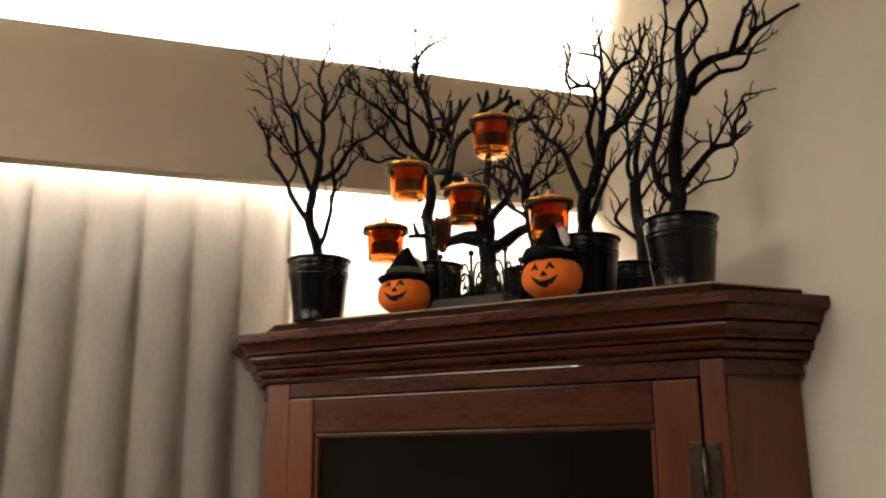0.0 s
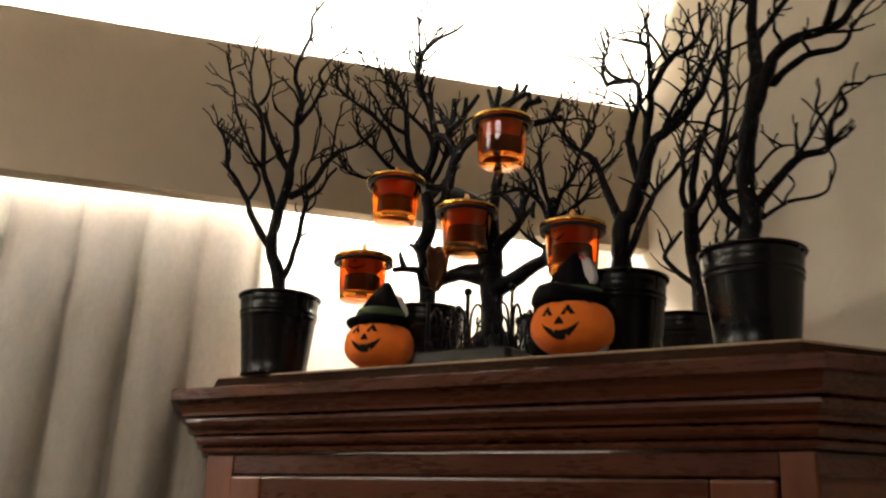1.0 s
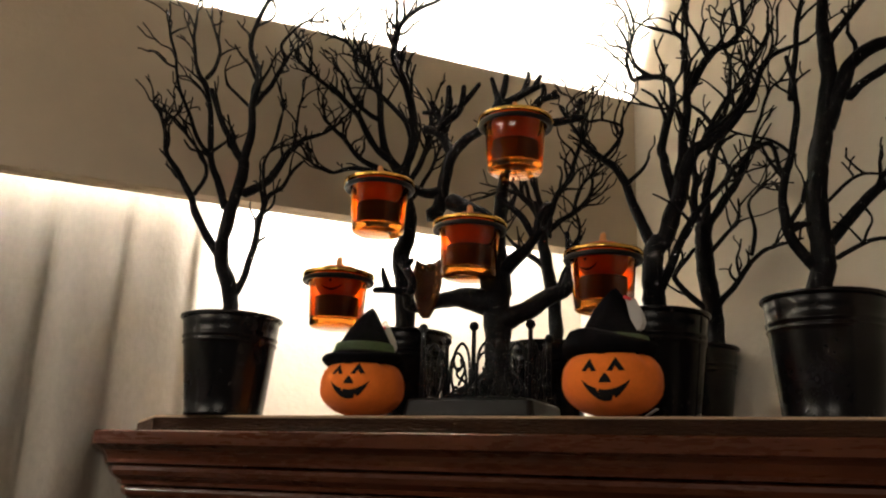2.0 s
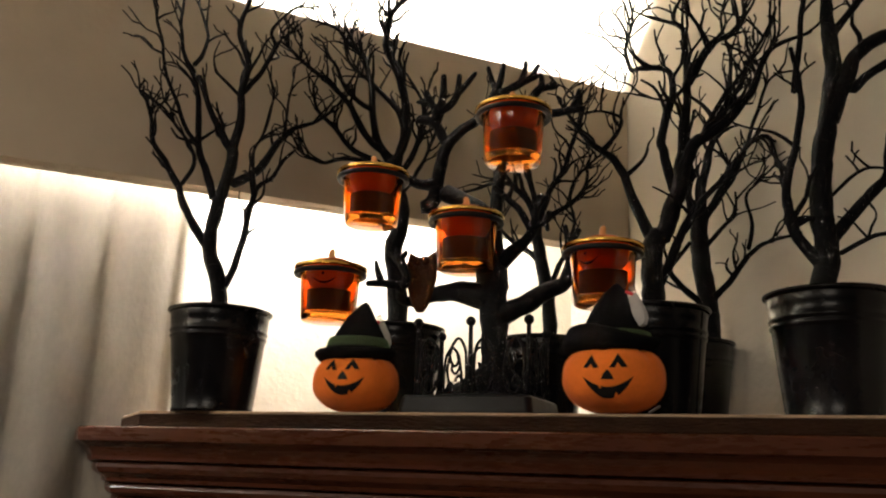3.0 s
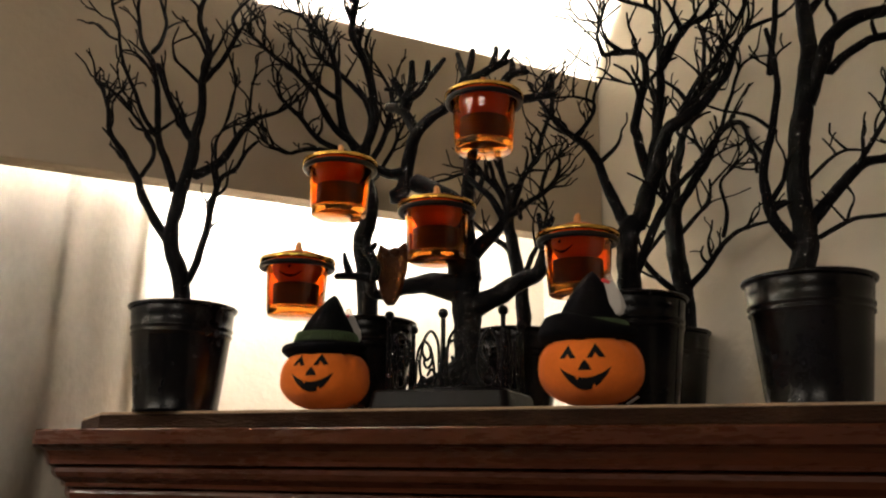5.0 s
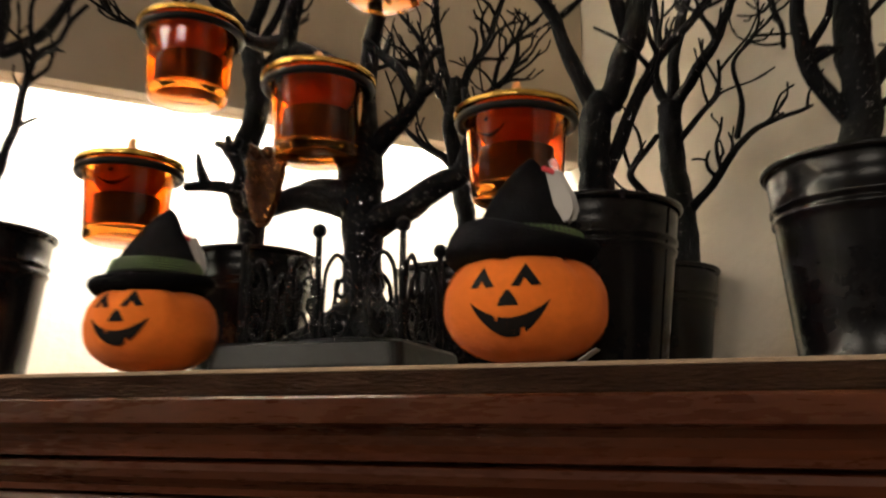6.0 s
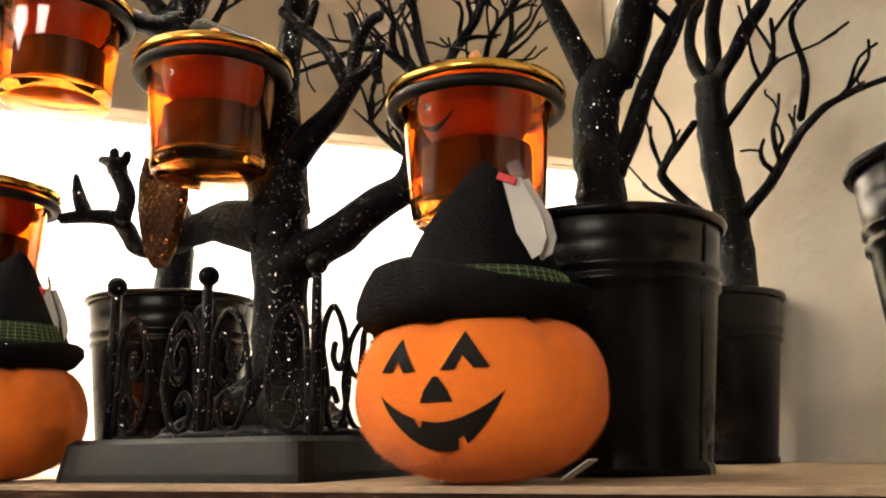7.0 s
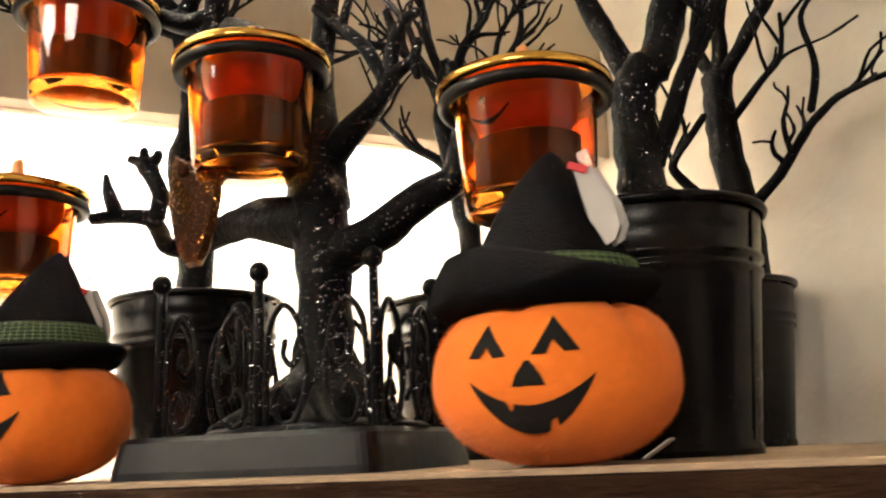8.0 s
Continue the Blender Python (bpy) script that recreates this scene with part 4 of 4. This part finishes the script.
limb("branch", (-70, 75, 302, 4.4), (-58, 75, 308, 4.0), (-51, 75, 319, 3.6), (-49, 75, 339, 2.4))
limb("claw", (-51, 75, 318, 3.4), (-41, 75, 329, 3.0), (-32, 75, 339, 2.2))
limb("branch", (17, 75, 288, 4.6), (26, 75, 303, 4.4), (35, 75, 313, 4.2), (51, 75, 313, 2.6))
limb("claw", (35, 75, 312, 3.6), (36, 75, 321, 3.0), (35, 75, 328, 2.2))
limb("claw", (43, 75, 313, 3.2), (48, 75, 319, 2.4))
limb("branch", (19, 75, 290, 4.4), (44, 75, 286, 4.2), (63, 75, 287, 4.0), (77, 75, 287, 3.0))
limb("claw", (65, 75, 287, 3.8), (70, 75, 298, 3.2), (73, 75, 307, 2.4))
limb("branch", (-69, 74, 226, 6.5), (-86, 72, 226, 5.5), (-101, 69, 233, 4.6))
limb("branch", (-9, 76, 177, 6.5), (-9, 82, 217, 6.0), (-1, 84, 252, 5.6), (19, 82, 275, 5.1), (33, 79, 289, 4.6))
limb("branch", (-1, 74, 143, 7.3), (10, 74, 153, 6.2), (21, 74, 162, 5.2), (30, 74, 174, 4.1))
limb("claw", (28, 74, 173, 3.9), (37, 74, 178, 3.2), (43, 74, 180, 2.6))
limb("claw", (41, 74, 179, 2.8), (44, 74, 189, 2.2))
limb("claw", (41, 74, 178, 2.8), (43, 74, 171, 2.0))
limb("branch", (30, 74, 173, 3.9), (31, 74, 188, 3.4), (37, 74, 200, 2.9), (44, 74, 203, 2.6))
limb("claw", (33, 74, 192, 2.8), (28, 74, 207, 2.0))
limb("branch", (27, 74, 171, 3.9), (16, 74, 192, 3.4), (1, 74, 207, 2.9), (-10, 74, 218, 2.6))
limb("claw", (4, 74, 204, 2.8), (9, 74, 218, 2.0))
limb("branch", (-101, 69, 233, 5.2), (-113, 69, 222, 4.4), (-119, 69, 234, 3.4))

# copper owl perched on the low branch
bm = bmesh.new()
outline = [(-11, 50), (-14, 40), (-14, 26), (-11, 14), (-7.5, 3), (-3.5, -2), (2.5, -2), (6.5, 4), (10, 15), (13, 28), (13, 40), (12, 50), (6, 46), (0, 45), (-5, 46)]
rows = []
for dy, k in ((-4.5, 0.55), (-3.5, 0.85), (0, 1.0), (3.0, 0.85), (4.0, 0.5)):
    rows.append([bm.verts.new(((-84 + 1.2 * u * k) * 0.001, (81 + dy) * 0.001, (130 + (v - 24) * 1.15 * (0.6 + 0.4 * k)) * 0.001)) for u, v in outline])
for a, b in zip(rows, rows[1:]):
    for i in range(len(a)):
        j = (i + 1) % len(a)
        bm.faces.new((a[i], a[j], b[j], b[i]))
bm.faces.new(rows[0])
bm.faces.new(rows[-1][::-1])
for ex in (-5, 4):
    lathe([(0, 0.004), (0.0035, 0.003), (0.0048, 0.0), (0, 0.0)], 12, bm, ((-84 + ex) * 0.001, 0.0, 0.0))
for v in bm.verts:
    if v.co.y < 0.02 and v.co.z < 0.02:
        v.co = Vector((v.co.x, 0.0765 - v.co.z, 0.150 + v.co.y))
part("owl", bm, OWL, candle_tree, "copper glitter owl plaque")

# ---- amber glass jars in the tree's rings, each with a pumpkin tealight ----


def jar_glass():
    return lathe([(0, 0.0), (0.0235, 0.0), (0.0252, 0.0012), (0.0258, 0.004), (0.0282, 0.040), (0.0292, 0.0465), (0.0318, 0.0482), (0.0338, 0.0490),
                  (0.0341, 0.0505), (0.0330, 0.0512), (0.0300, 0.0505), (0.0272, 0.0465), (0.0262, 0.040), (0.0238, 0.0095), (0.0215, 0.0070), (0, 0.0066)], 56)


def gold_mesh():
    return lathe([(0.0318, 0.0513), (0.0338, 0.0508), (0.03485, 0.0492), (0.0355, 0.0506), (0.0350, 0.0530), (0.0328, 0.0536), (0.0305, 0.0524)], 56)


def wax_mesh():
    bm = bmesh.new()
    seg, rows = 40, 14
    grid = []
    for j in range(rows + 1):
        e = -math.pi / 2 + math.pi * j / rows
        r = 0.0246 * max(0.0, math.cos(e)) ** (0.34 if e > 0 else 0.6) * (0.92 + 0.08 * math.sin(e))
        z = 0.0440 + 0.0165 * math.sin(e)
        if j in (0, rows):
            grid.append([bm.verts.new((0, 0, z - (0.001 if j else 0)))] * seg)
            continue
        grid.append([bm.verts.new((r * (1 - 0.06 * abs(math.cos(4 * a)) ** 6) * math.cos(a), r * (1 - 0.06 * abs(math.cos(4 * a)) ** 6) * math.sin(a), z)) for a in (2 * math.pi * i / seg for i in range(seg))])
    for a, b in zip(grid, grid[1:]):
        for i in range(seg):
            vs = list(dict.fromkeys((a[i], a[(i + 1) % seg], b[(i + 1) % seg], b[i])))
            if len(vs) > 2:
                bm.faces.new(vs)
    return bm


def stem_mesh():
    bm = bmesh.new()
    tube(bm, smooth_line([(Vector((0, 0, 0.0585)), 0.0056), (Vector((0.0006, 0, 0.0625)), 0.0034), (Vector((0.0002, 0, 0.0665)), 0.0028), (Vector((0.0012, 0, 0.0700)), 0.0023)], 3), 10, 0.2)
    return bm


def face_mesh():
    """Small grin and nose, raised on the front of the wax pumpkin."""
    bm = bmesh.new()

    def skin(u, z):
        s = max(-1, min(1, (z - 0.0440) / 0.0165))
        r = 0.0246 * max(0.0, math.cos(math.asin(s))) ** (0.34 if s > 0 else 0.6) * (0.92 + 0.08 * s) + 0.0002
        return Vector((r * math.sin(u), -r * math.cos(u), z))
    tube(bm, [(skin(-0.5 + i / 10, 0.0345 + 0.0045 * (abs(i - 5) / 5) ** 2), 0.0013 - 0.00018 * abs(i - 5)) for i in range(11)], 6)
    tube(bm, [(skin(-0.03, 0.0425), 0.0014), (skin(0.03, 0.0438), 0.0008)], 6)
    return bm


def ring_mesh():
    bm = bmesh.new()
    torus(bm, (0, 0, 0.0460), 0.0326, 0.0026, 48, 8)
    return bm


JARS = [(-0.163, 0.042, 139, 12), (-0.1245, 0.0455, 232, 8), (-0.0275, 0.0475, 182, 6), (0.019, 0.040, 278, 15), (0.0975, 0.0545, 146.5, 14)]
jar0 = candle0 = None
for n, (jx, jy, rim, turn) in enumerate(JARS):
    m = pose(jx, jy, Z0 + rim * 0.001 - 0.0525, 0, 0, turn)
    r = part("ring", ring_mesh(), WIRE, candle_tree, "black wire ring", smooth=True)
    r.matrix_basis = pose(0, 0, -Z0) @ m
    m = m @ pose(0, 0, 0.0002)
    if jar0 is None:
        jar0 = thing("candle_jar", m, "amber glass candle jar with a gilded lip in a wire ring", "candle jar", "amber jars hung on the candle tree")
        g = part("glass", jar_glass(), AMBER, jar0, smooth=True)
        part("gold_lip", gold_mesh(), GOLD, jar0, "shiny gilded lip", smooth=True)
        candle0 = thing("pumpkin_tealight", m, "small orange pumpkin tealight in a black cup inside an amber jar", "candle", "tealights in the jars")
        part("cup", lathe([(0, 0.0075), (0.0200, 0.0075), (0.0205, 0.0085), (0.0207, 0.0285), (0.0200, 0.0290), (0, 0.0285)], 40), CUP, candle0, "black cup", smooth=False)
        wax = part("wax_pumpkin", wax_mesh(), WAX, candle0, "orange moulded wax", smooth=True)
        part("face", face_mesh(), INK, wax, "dark painted face")
        part("stem", stem_mesh(), SEED, wax, "pale orange wick stem", smooth=True)
    else:
        copy_thing(jar0, m)
        copy_thing(candle0, m @ pose(0, 0, 0, 0, 0, (0, 150, 165, 190, -42)[n]))
